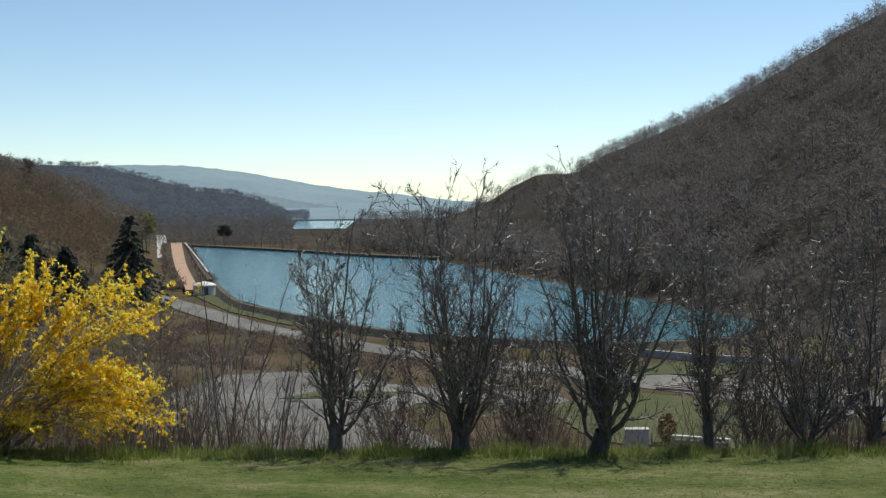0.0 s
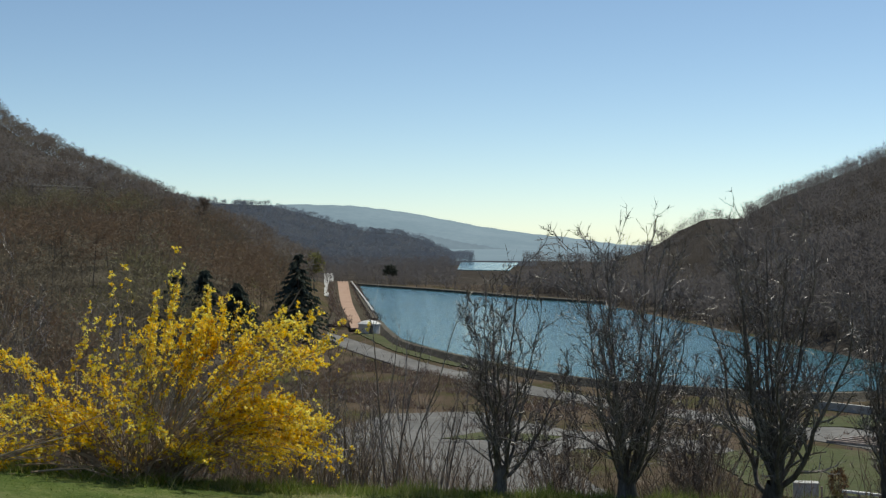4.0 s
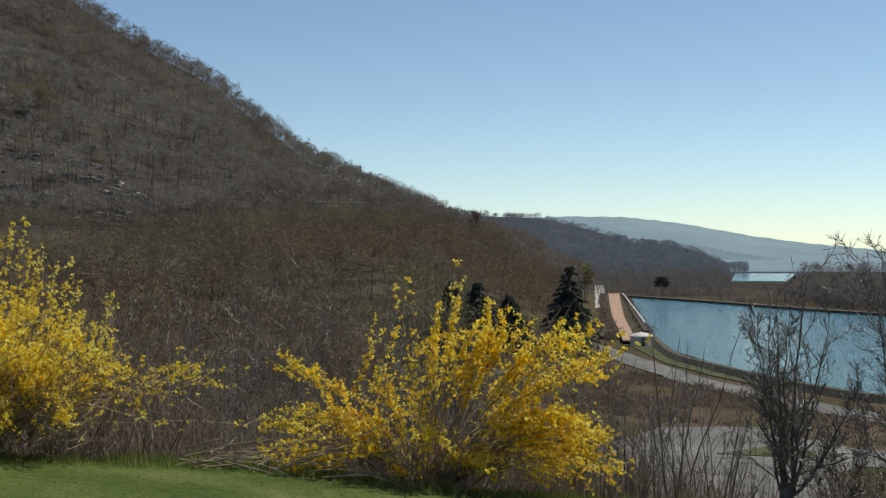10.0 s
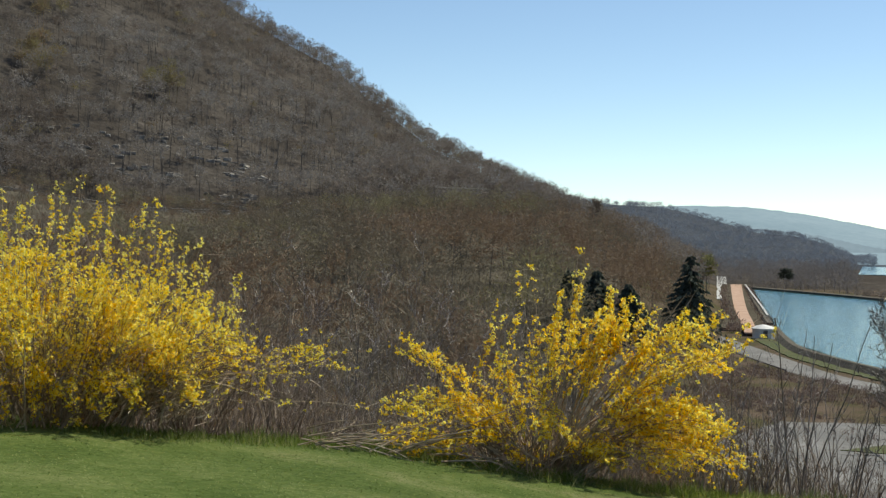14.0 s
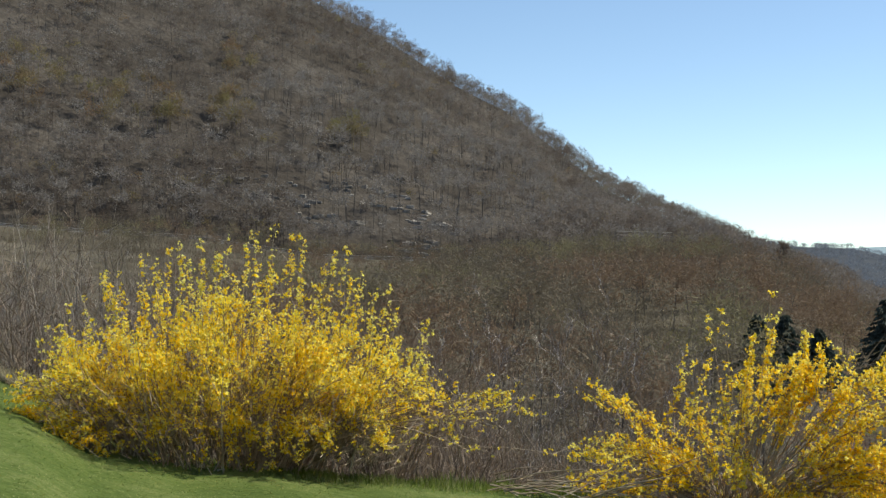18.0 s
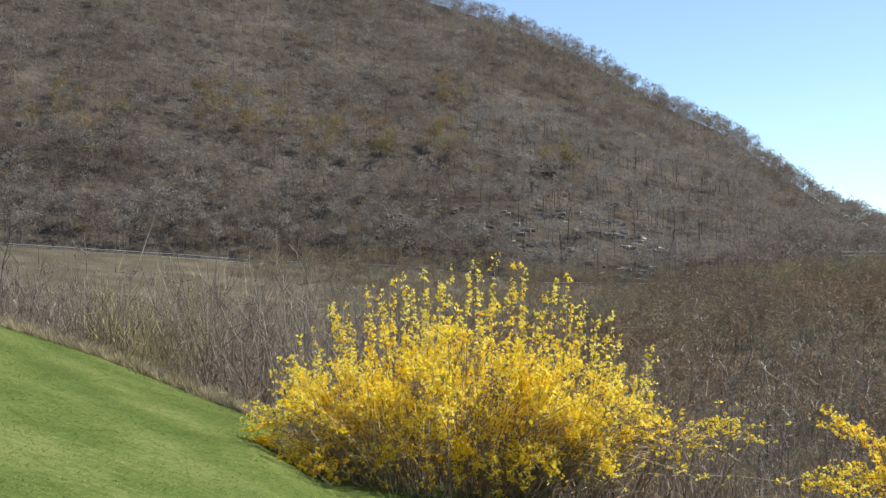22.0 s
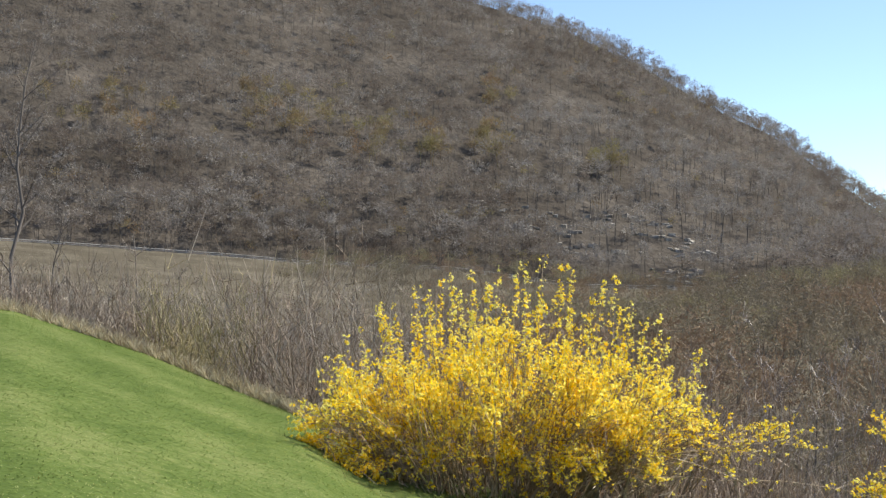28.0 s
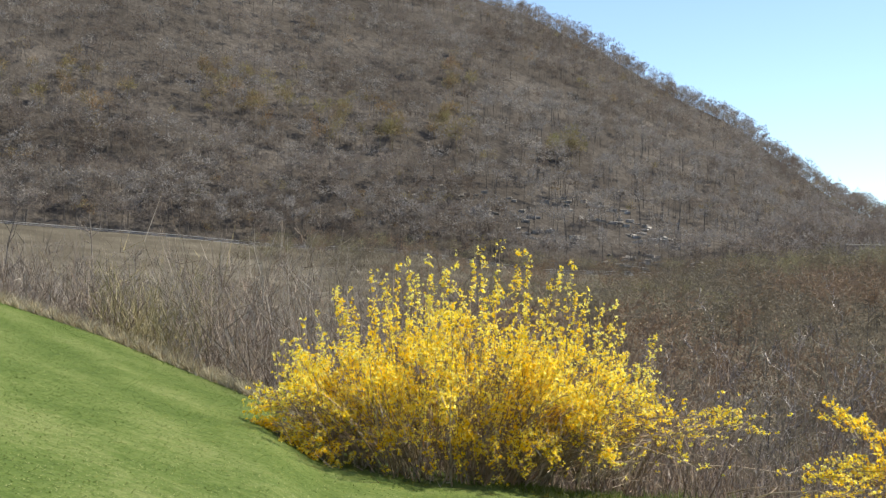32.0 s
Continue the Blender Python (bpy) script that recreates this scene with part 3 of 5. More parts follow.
def build_valley_things():
    top = thing("valve_house", (-54, 299, -21), "small round white concrete valve house at the dam's end", "building")
    part("wall", Soup().sticks([(0, 0, 0)], [(0, 0, 2.1)], 2.5, 2.5, 12), M_PAINT, top)
    roof = Soup().sticks([(0, 0, 2.1), (0, 0, 2.3), (0, 0, 2.8)], [(0, 0, 2.3), (0, 0, 2.8), (0, 0, 3.15)], [2.7, 2.7, 1.7], [2.7, 1.7, 0.05], 12)
    part("roof", roof, M_PAINT, top, "low domed white roof")
    part("door", Soup().block((-0.45, -2.56, 0.1), (0.45, -2.4, 1.9)), M_BARK, top)
    top.rotation_euler[2] = radians(20)
    # rows of timber laid on the road's edge
    top = thing("timber_stack", (29, 149.5, -20.93), "weathered pale timbers laid in long rows", "timber")
    for i in range(5):
        p = Soup()
        p.block((-4.2 + i * 0.35, -2.6 + i * 1.3, 0), (4.2 + i * 0.35, -2.35 + i * 1.3, 0.28))
        part("timber", p, M_TIE, top)
    top.rotation_euler[2] = radians(-32)
    # litter bin
    top = thing("litter_bin", (21.4, 148.5, -20.93), "small dark litter bin beside the road", "bin")
    part("drum", Soup().sticks([(0, 0, 0)], [(0, 0, 1.0)], 0.42, 0.48, 10), M_BIN, top)
    part("lid", Soup().sticks([(0, 0, 1.0)], [(0, 0, 1.2)], 0.52, 0.2, 10), M_BIN, top)
    # white-topped fence
    top = thing("board_fence", (22.5, 115.6, -21), "low white-topped board fence below the lawn", "fence")
    part("top_rail", Soup().block((-2.6, -0.22, 0.75), (2.6, 0.22, 0.95)), M_PAINT, top)
    for i in range(5):
        part("post", Soup().block((-2.45 + i * 1.2, -0.08, 0), (-2.3 + i * 1.2, 0.08, 0.75)), M_TIE, top)
    part("board", Soup().block((-2.5, -0.03, 0.2), (2.5, 0.03, 0.5)), M_TIE, top)
    top.rotation_euler[2] = radians(-26)
    # pale utility box
    top = thing("utility_box", (17.0, 116.2, -21), "pale grey utility box below the lawn", "cabinet")
    part("body", Soup().block((-1.0, -0.5, 0), (1.0, 0.5, 1.55)), M_CONC, top)
    part("roof", Soup().block((-1.08, -0.58, 1.55), (1.08, 0.58, 1.65)), M_CONC, top)
    part("marker_post", Soup().block((1.25, -0.08, 0), (1.4, 0.08, 1.3)), M_TIE, top)
    rng = np.random.default_rng(77)
    for name, x, y, h, w, mat, label in (("rust_bush", 19.9, 117.6, 2.6, 0.75, M_RUST, "rounded rust-brown bush below the lawn"),
                                         ("evergreen_bush", 31.0, 160.5, 1.5, 1.5, M_SPRUCE, "dark green bush beside the road")):
        s, t = Soup(), Soup()
        n = 900
        d = rng.normal(size=(n, 3))
        d /= np.linalg.norm(d, axis=1)[:, None]
        c = d * (rng.uniform(0.3, 1, n) ** 0.5)[:, None] * (w, w, h * 0.48) + (0, 0, h * 0.52)
        s.slivers(c, c + (d + rng.normal(0, 0.5, (n, 3))) * 0.22, 0.09, rng)
        t.sticks(np.zeros((7, 3)), c[:7], 0.04, 0.015, 4)
        top = thing(name, (x, y, -21.0 + 0.05), label, "bush")
        part("crown", s, mat, top)
        part("stem", t, M_BARK, top)
    # guide rail beside the upper road
    top = thing("guide_rail", (0, 0, 0), "low brown guide rail beside the road to the dam", "railing")
    line, wd = smooth_line([(-66, 283), (-47, 243), (-36.5, 222)], [1, 1, 1])
    p = np.array([(q.x, q.y, -20.2) for q in line])
    part("beam", Soup().tube(p, np.full(len(p), 0.12), 4), M_BARK, top)
    for q in p[::2]:
        part("post", Soup().sticks([q - (0, 0, 0.9)], [q + (0, 0, 0.1)], 0.1, 0.1, 5), M_BARK, top)


build_reservoir()
build_dam_scrub()
build_valley_things()


# ---------------- far ridge down the valley ----------------
def build_ridge(r0, pairs, mat, label, seed):
    az = np.linspace(pairs[0][0], pairs[-1][0], 90)
    el = table(az, pairs)
    v, q = [], []
    rng = np.random.default_rng(seed)
    for i, (a, e) in enumerate(zip(az, el)):
        top = EYE + r0 * math.tan(radians(e)) + rng.uniform(-1.5, 1.5)
        for k, z in ((0.78, -60), (0.88, -60 + (top + 60) * 0.55), (1.0, top), (1.07, top - 60)):
            v.append((-r0 * k * math.sin(radians(a)), r0 * k * math.cos(radians(a)), z))
    for i in range(len(az) - 1):
        for k in range(3):
            q.append((i * 4 + k, i * 4 + k + 1, i * 4 + 4 + k + 1, i * 4 + 4 + k))
    tagged(new("backdrop_ridge", mesh_of("backdrop_ridge", v, None, q, mat, True)), label, "hill", kind="structure")


# both hills carry painted haze, the nearer one less of it
build_ridge(4200, [(-8, -0.7), (-0.4, -0.33), (1, -0.14), (3.5, 0.13), (5.4, 0.39), (6.9, 0.67), (8.8, 1.02), (10.9, 1.25), (13, 1.3), (18, 1.2), (24, 0.4)], M_RIDGE, "ridge far down the valley, haze blue in its colour", 5)
build_ridge(2700, [(2, -0.9), (4.5, -0.55), (6.5, -0.25), (8.0, 0.08), (9.3, 0.27), (10.6, 0.24), (12, 0.1), (14, -0.3)], M_KNOLL, "knoll before the far ridge, haze blue-grey in its colour", 6)


# ---------------- woods ----------------
def tree_form(rng, limbs=9, subs=3, twigs=5, spread=0.3, twig_w=0.011, trunk=0.014, low=0.3, twig_l=(0.07, 0.15), solid=False):
    """One bare tree of unit height: trunk, limbs, branches and fine twigs."""
    s = Soup()
    n = 3
    ax = np.cumsum(np.vstack([[0, 0, 0], np.c_[rng.normal(0, 0.03, n), rng.normal(0, 0.03, n), np.full(n, 0.9 / n)]]), 0)
    rad = np.linspace(trunk, trunk * 0.25, n + 1)
    s.sticks(ax[:-1], ax[1:], rad[:-1], rad[1:], 3 + solid)
    p0, p1, w = [], [], []
    for i in range(limbs):
        h = rng.uniform(low, 0.97) * n * 0.98
        k = int(h)
        base = ax[k] + (ax[k + 1] - ax[k]) * (h - k)
        a = rng.uniform(0, 2 * np.pi)
        d = np.array([np.cos(a), np.sin(a), rng.uniform(0.5, 1.4)])
        d /= np.linalg.norm(d)
        ln = spread * rng.uniform(0.6, 1.1) * (1.15 - 0.5 * h / n)
        end = base + d * ln
        end[2] = min(end[2], 1.0)
        if solid:
            s.sticks([base], [end], trunk * 0.4, trunk * 0.12, 3)
        else:
            p0.append(base)
            p1.append(end)
            w.append(trunk * 0.9)
        for j in range(subs):
            b = base + (end - base) * rng.uniform(0.3, 1.0)
            dd = d + rng.normal(0, 0.55, 3) + np.array([0, 0, 0.25])
            dd /= np.linalg.norm(dd)
            e = b + dd * ln * rng.uniform(0.35, 0.65)
            p0.append(b)
            p1.append(e)
            w.append(trunk * 0.5)
            for q in range(twigs):
                c = b + (e - b) * rng.uniform(0.2, 1.0)
                f = dd + rng.normal(0, 0.6, 3) + np.array([0, 0, 0.2])
                f /= np.linalg.norm(f)
                p0.append(c)
                p1.append(c + f * rng.uniform(*twig_l))
                w.append(twig_w)
    s.slivers(p0, p1, np.array(w), rng)
    return s.arrays()


def crown_form(rng, twigs=84, wide=0.24, tall=0.27, mid=0.7, twig_w=0.021, twig_l=(0.08, 0.16), trunk=0.0085, limbs=7, billows=0):
    """A bare tree of unit height seen from afar: trunk, ascending limbs, and twigs that fill a lumpy rounded crown."""
    s = Soup()
    lean = rng.normal(0, 0.03, 2)
    fork = np.array([lean[0], lean[1], mid - tall * 0.6])
    tip = np.array([lean[0] * 2, lean[1] * 2, mid + tall * 0.3])
    s.sticks([(0, 0, 0), fork], [fork, tip], [trunk, trunk * 0.7], [trunk * 0.7, trunk * 0.2], 3)
    d = rng.normal(size=(twigs, 3))
    d /= np.linalg.norm(d, axis=1)[:, None]
    ph = rng.uniform(0, 6.283, 3)
    lump = 0.8 + 0.22 * np.sin(d[:, 0] * 4 + ph[0]) * np.cos(d[:, 1] * 4 + ph[1]) + 0.1 * np.sin(d[:, 2] * 6 + ph[2])
    c = d * (lump * rng.uniform(0.1, 0.9, twigs) ** 0.5)[:, None] * (wide, wide, tall) + (tip[0], tip[1], mid)
    if billows:
        hub = rng.normal(size=(billows, 3))
        hub *= (rng.uniform(0.35, 0.95, billows) / np.linalg.norm(hub, axis=1))[:, None]
        hub[:, 2] = np.abs(hub[:, 2]) * 1.25 - 0.45
        pick = rng.integers(0, billows, twigs)
        ball = d * rng.uniform(0, 1, (twigs, 1)) ** 0.45 * rng.uniform(0.24, 0.42, billows)[pick][:, None]
        c = (hub[pick] + ball) * (wide, wide, tall) + (tip[0], tip[1], mid)
    f = d * (1, 1, 0.6) + rng.normal(0, 0.45, (twigs, 3)) + (0, 0, 0.5)
    f /= np.linalg.norm(f, axis=1)[:, None]
    s.slivers(c, c + f * rng.uniform(*twig_l, twigs)[:, None], twig_w, rng)
    k = rng.integers(0, twigs, limbs)
    s.slivers(np.repeat(fork[None], limbs, 0) + rng.uniform(0, 0.6, (limbs, 1)) * (tip - fork), c[k], trunk, rng)
    return s.arrays()


def woods(name, spots, heights, forms, mat, label, rng, category="woods", bark=False):
    """Many bare trees joined into one stand."""
    out = Soup()
    pick = rng.integers(0, len(forms), len(spots))
    for k, (v, t, q) in enumerate(forms):
        idx = np.nonzero(pick == k)[0]
        if not len(idx):
            continue
        a = rng.uniform(0, 2 * np.pi, len(idx))
        h = heights[idx]
        wide = h * rng.uniform(0.8, 1.25, len(idx))
        x = v[None, :, 0] * np.cos(a)[:, None] - v[None, :, 1] * np.sin(a)[:, None]
        y = v[None, :, 0] * np.sin(a)[:, None] + v[None, :, 1] * np.cos(a)[:, None]
        P = np.stack([x * wide[:, None], y * wide[:, None], np.broadcast_to(v[None, :, 2], x.shape) * h[:, None] - 0.2], -1) + spots[idx][:, None, :]
        off = (np.arange(len(idx)) * len(v))[:, None, None]
        out.add(P.reshape(-1, 3), (t[None] + off).reshape(-1, 3), (q[None] + off).reshape(-1, 4))
    ob = solo(name, out, mat, label, category, "stuff")
    # trunks and limbs are the four-sided faces
    ob.data.materials.append(M_TRUNK)
    slot = np.array([len(p.vertices) == 4 for p in ob.data.polygons], dtype=np.int32) if bark else np.zeros(len(ob.data.polygons), np.int32)
    ob.data.polygons.foreach_set("material_index", slot)
    return ob


def scatter(rng, count, az0, az1, r0, r1, keep=None):
    az = rng.uniform(az0, az1, count)
    r = np.sqrt(rng.uniform(r0 ** 2, r1 ** 2, count))
    if keep is not None:
        k = keep(az, r)
        az, r = az[k], r[k]
    x, y = -r * np.sin(np.radians(az)), r * np.cos(np.radians(az))
    return np.stack([x, y, land(x, y)], 1)


def scar(az, r):
    """The rocky clearing on the hill."""
    return ((az - 34) / 5.0) ** 2 + ((r - 470) / 26.0) ** 2 < 1


def open_slope(az, r):
    """The thinner wood above the rocks, where trunks and pale ground show."""
    return ((az - 33.5) / 7.0) ** 2 + ((r - 530) / 105.0) ** 2 < 1


def build_woods():
    rng = np.random.default_rng(11)
    far = [crown_form(rng, 112, rng.uniform(0.27, 0.36), rng.uniform(0.24, 0.3), rng.uniform(0.64, 0.7), 0.021, (0.04, 0.09), 0.0072, 7, 8) for _ in range(12)]
    lite = [crown_form(rng, 84, 0.36, 0.44, 0.47, twig_w=0.022, twig_l=(0.07, 0.15), trunk=0.012, limbs=3) for _ in range(8)]
    for name, n, mat, h0, h1, label in (("hillside_woods", 4300, M_WOOD, 9, 16, "bare grey-brown hardwood forest covering the steep hill"),
                                        ("pale_woods", 1500, M_WOODP, 10, 17, "paler grey bare trees scattered over the hill"),
                                        ("budding_woods", 260, M_BUD, 8, 13, "rust and olive budding trees scattered over the hill")):
        sp = scatter(rng, n, 12.5, 66, 430, 880, lambda a, r: (~scar(a, r) | (rng.uniform(0, 1, len(a)) < 0.3)) & (~open_slope(a, r) | (rng.uniform(0, 1, len(a)) < 0.42)))
        sp = np.concatenate([sp, scatter(rng, n // 9, 24, 66, 430, 500, lambda a, r: ~scar(a, r) & ~open_slope(a, r))])
        woods(name, sp, rng.uniform(h0, h1, len(sp)), far, mat, label, rng, bark=True)
    trunky = [crown_form(rng, 96, rng.uniform(0.2, 0.3), rng.uniform(0.2, 0.26), rng.uniform(0.7, 0.76), 0.015, (0.05, 0.11), 0.0085, 9, 6) for _ in range(8)]
    sp = scatter(rng, 330, 26, 41, 436, 640, open_slope)
    woods("open_woods", sp, rng.uniform(11, 18, len(sp)), trunky, M_WOODP, "tall bare trunks on the open rocky slope", rng, bark=True)
    sp = np.concatenate([scatter(rng, 105, 40, 66, 434, 452), scatter(rng, 60, 20, 40, 434, 450, lambda a, r: ~scar(a, r))])
    woods("hill_foot_trees", sp, rng.uniform(10, 17, len(sp)), trunky, M_WOODP, "bare trees in a row above the railway", rng, bark=True)
    sp = scatter(rng, 950, 15, 58, 815, 858)
    woods("crest_thicket", sp, rng.uniform(4, 9, len(sp)), lite, M_WOOD, "low bare growth along the hill's crest", rng)
    sp = scatter(rng, 230, 19, 56, 790, 858)
    woods("crest_woods", sp, rng.uniform(9, 18, len(sp)), [crown_form(rng, 110, rng.uniform(0.18, 0.27), 0.25, 0.7, 0.012, (0.05, 0.13), 0.01, 9) for _ in range(8)], M_WOOD, "taller bare trees along the hill's crest", rng, bark=True)
    sp = np.concatenate([scatter(rng, 20, 47.0, 52.0, 520, 560), scatter(rng, 24, 43.0, 47.5, 510, 556), scatter(rng, 11, 39.8, 41.6, 510, 556), scatter(rng, 8, 40, 41.4, 590, 625), scatter(rng, 7, 35.3, 36.6, 540, 560), scatter(rng, 16, 54, 60, 500, 540)])
    woods("budding_grove", sp, rng.uniform(10, 15, len(sp)), [crown_form(rng, 190, 0.27, 0.29, 0.68, 0.016) for _ in range(5)], M_BUD, "grove of olive and rust budding trees on the hill", rng)
    sp = scatter(rng, 2900, -26, -5.4, 230, 740, lambda a, r: (r > table(a, RIGHT_BASE) + 5) & (r < table(a, RIGHT_BASE) + 430))
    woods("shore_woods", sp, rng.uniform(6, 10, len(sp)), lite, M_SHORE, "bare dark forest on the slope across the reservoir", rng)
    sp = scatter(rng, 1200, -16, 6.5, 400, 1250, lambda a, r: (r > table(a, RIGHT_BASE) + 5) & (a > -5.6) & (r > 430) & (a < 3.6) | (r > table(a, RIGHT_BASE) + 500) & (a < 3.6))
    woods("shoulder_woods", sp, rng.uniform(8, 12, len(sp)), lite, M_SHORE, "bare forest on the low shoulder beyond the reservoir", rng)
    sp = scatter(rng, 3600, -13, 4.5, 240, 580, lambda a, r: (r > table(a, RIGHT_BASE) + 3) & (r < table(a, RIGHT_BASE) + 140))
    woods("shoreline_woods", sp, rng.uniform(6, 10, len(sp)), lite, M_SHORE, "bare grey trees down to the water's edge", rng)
    thin = [crown_form(rng, 34, 0.5, 0.4, 0.5, twig_w=0.07, twig_l=(0.14, 0.28), trunk=0.012, limbs=2) for _ in range(6)]
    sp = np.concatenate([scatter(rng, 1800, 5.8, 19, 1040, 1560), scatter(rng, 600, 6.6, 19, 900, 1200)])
    woods("ridge_woods", sp, rng.uniform(5, 7.5, len(sp)), thin, M_WOODF, "bare ridge forest down the valley, haze blue in its colour", rng)
    sp = scatter(rng, 900, 6.5, 17, 505, 1030, lambda a, r: r > table(a, [(5, 492), (6.9, 522), (10.4, 582), (14, 600), (17, 560)]))
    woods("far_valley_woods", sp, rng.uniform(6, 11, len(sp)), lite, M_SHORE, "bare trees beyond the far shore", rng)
    sp = scatter(rng, 260, 3.4, 6.6, 480, 560, lambda a, r: (r > table(a, [(3, 468), (5, 496), (6.9, 526)])) & (r < table(a, [(3, 508), (6.9, 560)])))
    woods("shore_thicket", sp, rng.uniform(3, 5.5, len(sp)), lite, M_WOOD, "low bare thicket on the far shore", rng)
    # valley bottom: rounded crowns in drifts of rust, olive and grey
    near = [crown_form(rng, 340, rng.uniform(0.36, 0.5), rng.uniform(0.34, 0.42), rng.uniform(0.54, 0.62), 0.0125, (0.035, 0.085), 0.0065, 16, 14) for _ in range(10)]
    sp = scatter(rng, 860, 13.6, 50, 95, 424, lambda a, r: (r > 120) & ((a > 18) | (r > 268)) & ((a < 43) | (r > 300)) & ((r < 405) | (a < 38)))
    az = np.degrees(np.arctan2(-sp[:, 0], sp[:, 1]))
    reach = table(az, [(13, -1.0), (14.2, 0.3), (15.6, 1.0), (17, 1.3), (20, 2.0), (24, 2.2), (27, 1.9), (30, 1.6), (34, 0.9), (40, 0.9), (50, 1.2)])
    tall = np.clip((EYE + np.hypot(sp[:, 0], sp[:, 1]) * tan(reach)) - sp[:, 2], 5, 16) * rng.uniform(0.6, 1.12, len(sp))
    drift = np.sin(sp[:, 0] * 0.055 + 1.0) + np.sin(sp[:, 1] * 0.043 + 2.0) + rng.normal(0, 0.55, len(sp))
    for name, keep, mat, label in (("rusty_trees", drift > 0.55, M_RUSTW, "rust-brown budding trees filling the valley bottom"),
                                   ("olive_trees", drift < -1.15, M_OLIVEW, "olive budding trees in the valley bottom"),
                                   ("grey_trees", (drift <= 0.55) & (drift >= -1.15), M_GREYW, "grey-brown bare trees in the valley bottom")):
        woods(name, sp[keep], tall[keep], near, mat, label, rng, bark=True)
    sp = scatter(rng, 300, 13, 46, 30, 110, lambda a, r: (r > 38) | (a > 24))
    az = np.degrees(np.arctan2(-sp[:, 0], sp[:, 1]))
    tall = np.clip((EYE + np.hypot(sp[:, 0], sp[:, 1]) * tan(table(az, [(13, -5), (16, -4.2), (20, -2.8), (32, -2.2), (38, -1.2), (46, -0.6)]))) - sp[:, 2], 2.5, 11)
    small = [tree_form(rng, 12, 4, 7, twig_w=0.0045, trunk=0.0085, spread=0.5, low=0.12, twig_l=(0.05, 0.12)) for _ in range(8)]
    pick = rng.uniform(0, 1, len(sp))
    tall = tall * rng.uniform(0.45, 1.1, len(sp))
    woods("thicket", sp[pick < 0.6], tall[pick < 0.6], small, M_GREYW, "thicket of slim grey-brown saplings on the bank", rng, bark=True)
    woods("rusty_thicket", sp[pick >= 0.6], tall[pick >= 0.6], small, M_RUSTW, "thicket of slim rust-brown saplings on the bank", rng, bark=True)
    # rounded trees beside the railway
    rows = np.concatenate([scatter(rng, 50, 43.5, 49.5, 350, 405), scatter(rng, 150, 24, 44.5, 380, 414)])
    pick = rng.uniform(0, 1, len(rows))
    form = [crown_form(rng, 210, rng.uniform(0.34, 0.46), 0.34, 0.6, 0.012, (0.05, 0.12), 0.007, 10) for _ in range(6)]
    for name, keep, mat, label in (("olive_trackside_trees", pick < 0.3, M_OLIVEW, "rounded olive trees beside the railway"), ("rusty_trackside_trees", pick > 0.68, M_RUSTW, "rounded rusty trees beside the railway"),
                                   ("grey_trackside_trees", (pick >= 0.3) & (pick <= 0.68), M_GREYW, "rounded grey trees beside the railway")):
        woods(name, rows[keep], rng.uniform(4, 9, int(keep.sum())), form, mat, label, rng, bark=True)


def build_scrub():
    rng = np.random.default_rng(15)
    low = [tree_form(rng, 7, 2, 3, spread=0.9, twig_w=0.04, trunk=0.02, low=0.05, twig_l=(0.2, 0.45)) for _ in range(6)]

    def open_ground(a, r):
        x, y = -r * np.sin(np.radians(a)), r * np.cos(np.radians(a))
        keep = (r < table(a, RIGHT_BASE)) & (y < 192 - 1.25 * x * (x < 0) - 12)
        keep &= ~((x > -32) & (x < 14) & (y > 106) & (y < 170)) | (rng.uniform(0, 1, len(a)) < 0.1)
        keep &= ~((x > 10) & (y > 110)) | (rng.uniform(0, 1, len(a)) < 0.13)
        return keep & (np.sin(x * 0.22) * np.cos(y * 0.17 + x * 0.1) > -0.35)
    sp = scatter(rng, 15000, -19, 18, 88, 300, open_ground)
    s, n = Soup(), 20
    c = np.repeat(sp, n, 0)
    wide = np.repeat(rng.uniform(0.5, 1.6, len(sp)), n)[:, None]
    c = c + rng.normal(0, 0.45, c.shape) * wide * (1, 1, 0)
    e = c + (rng.normal(0, 0.5, c.shape) * (1, 1, 0.4) + (0, 0, 0.75)) * wide * rng.uniform(0.4, 1.0, (len(c), 1))
    s.slivers(c, e, 0.07, rng)
    solo("valley_scrub", s, M_SCRUB, "low reddish-brown scrub on the valley floor", "scrub", "stuff")
    sp = scatter(rng, 5200, 14, 46, 60, 420, lambda a, r: (a > 17) | (r > 262))
    s = Soup()
    c = np.repeat(sp, 9, 0) + rng.normal(0, 0.8, (len(sp) * 9, 3)) * (1, 1, 0)
    e = c + (rng.normal(0, 0.45, c.shape) * (1, 1, 0.3) + (0, 0, 1.0)) * np.repeat(rng.uniform(0.7, 2.6, len(sp)), 9)[:, None] * rng.uniform(0.5, 1.0, (len(c), 1))
    s.slivers(c, e, 0.11, rng)
    solo("undergrowth", s, M_GREYW, "brown leafless undergrowth beneath the valley trees", "scrub", "stuff")
    sp = scatter(rng, 700, 38, 66, 62, 330, lambda a, r: (r > 80) | (a > 48))
    woods("slope_scrub", sp, np.interp(np.hypot(sp[:, 0], sp[:, 1]), [200, 300, 400], [1.0, 0.6, 0.4]) * rng.uniform(1.2, 4.0, len(sp)), low, M_STEM, "grey-brown scrub below the railway", rng, "scrub")


build_woods()
build_scrub()


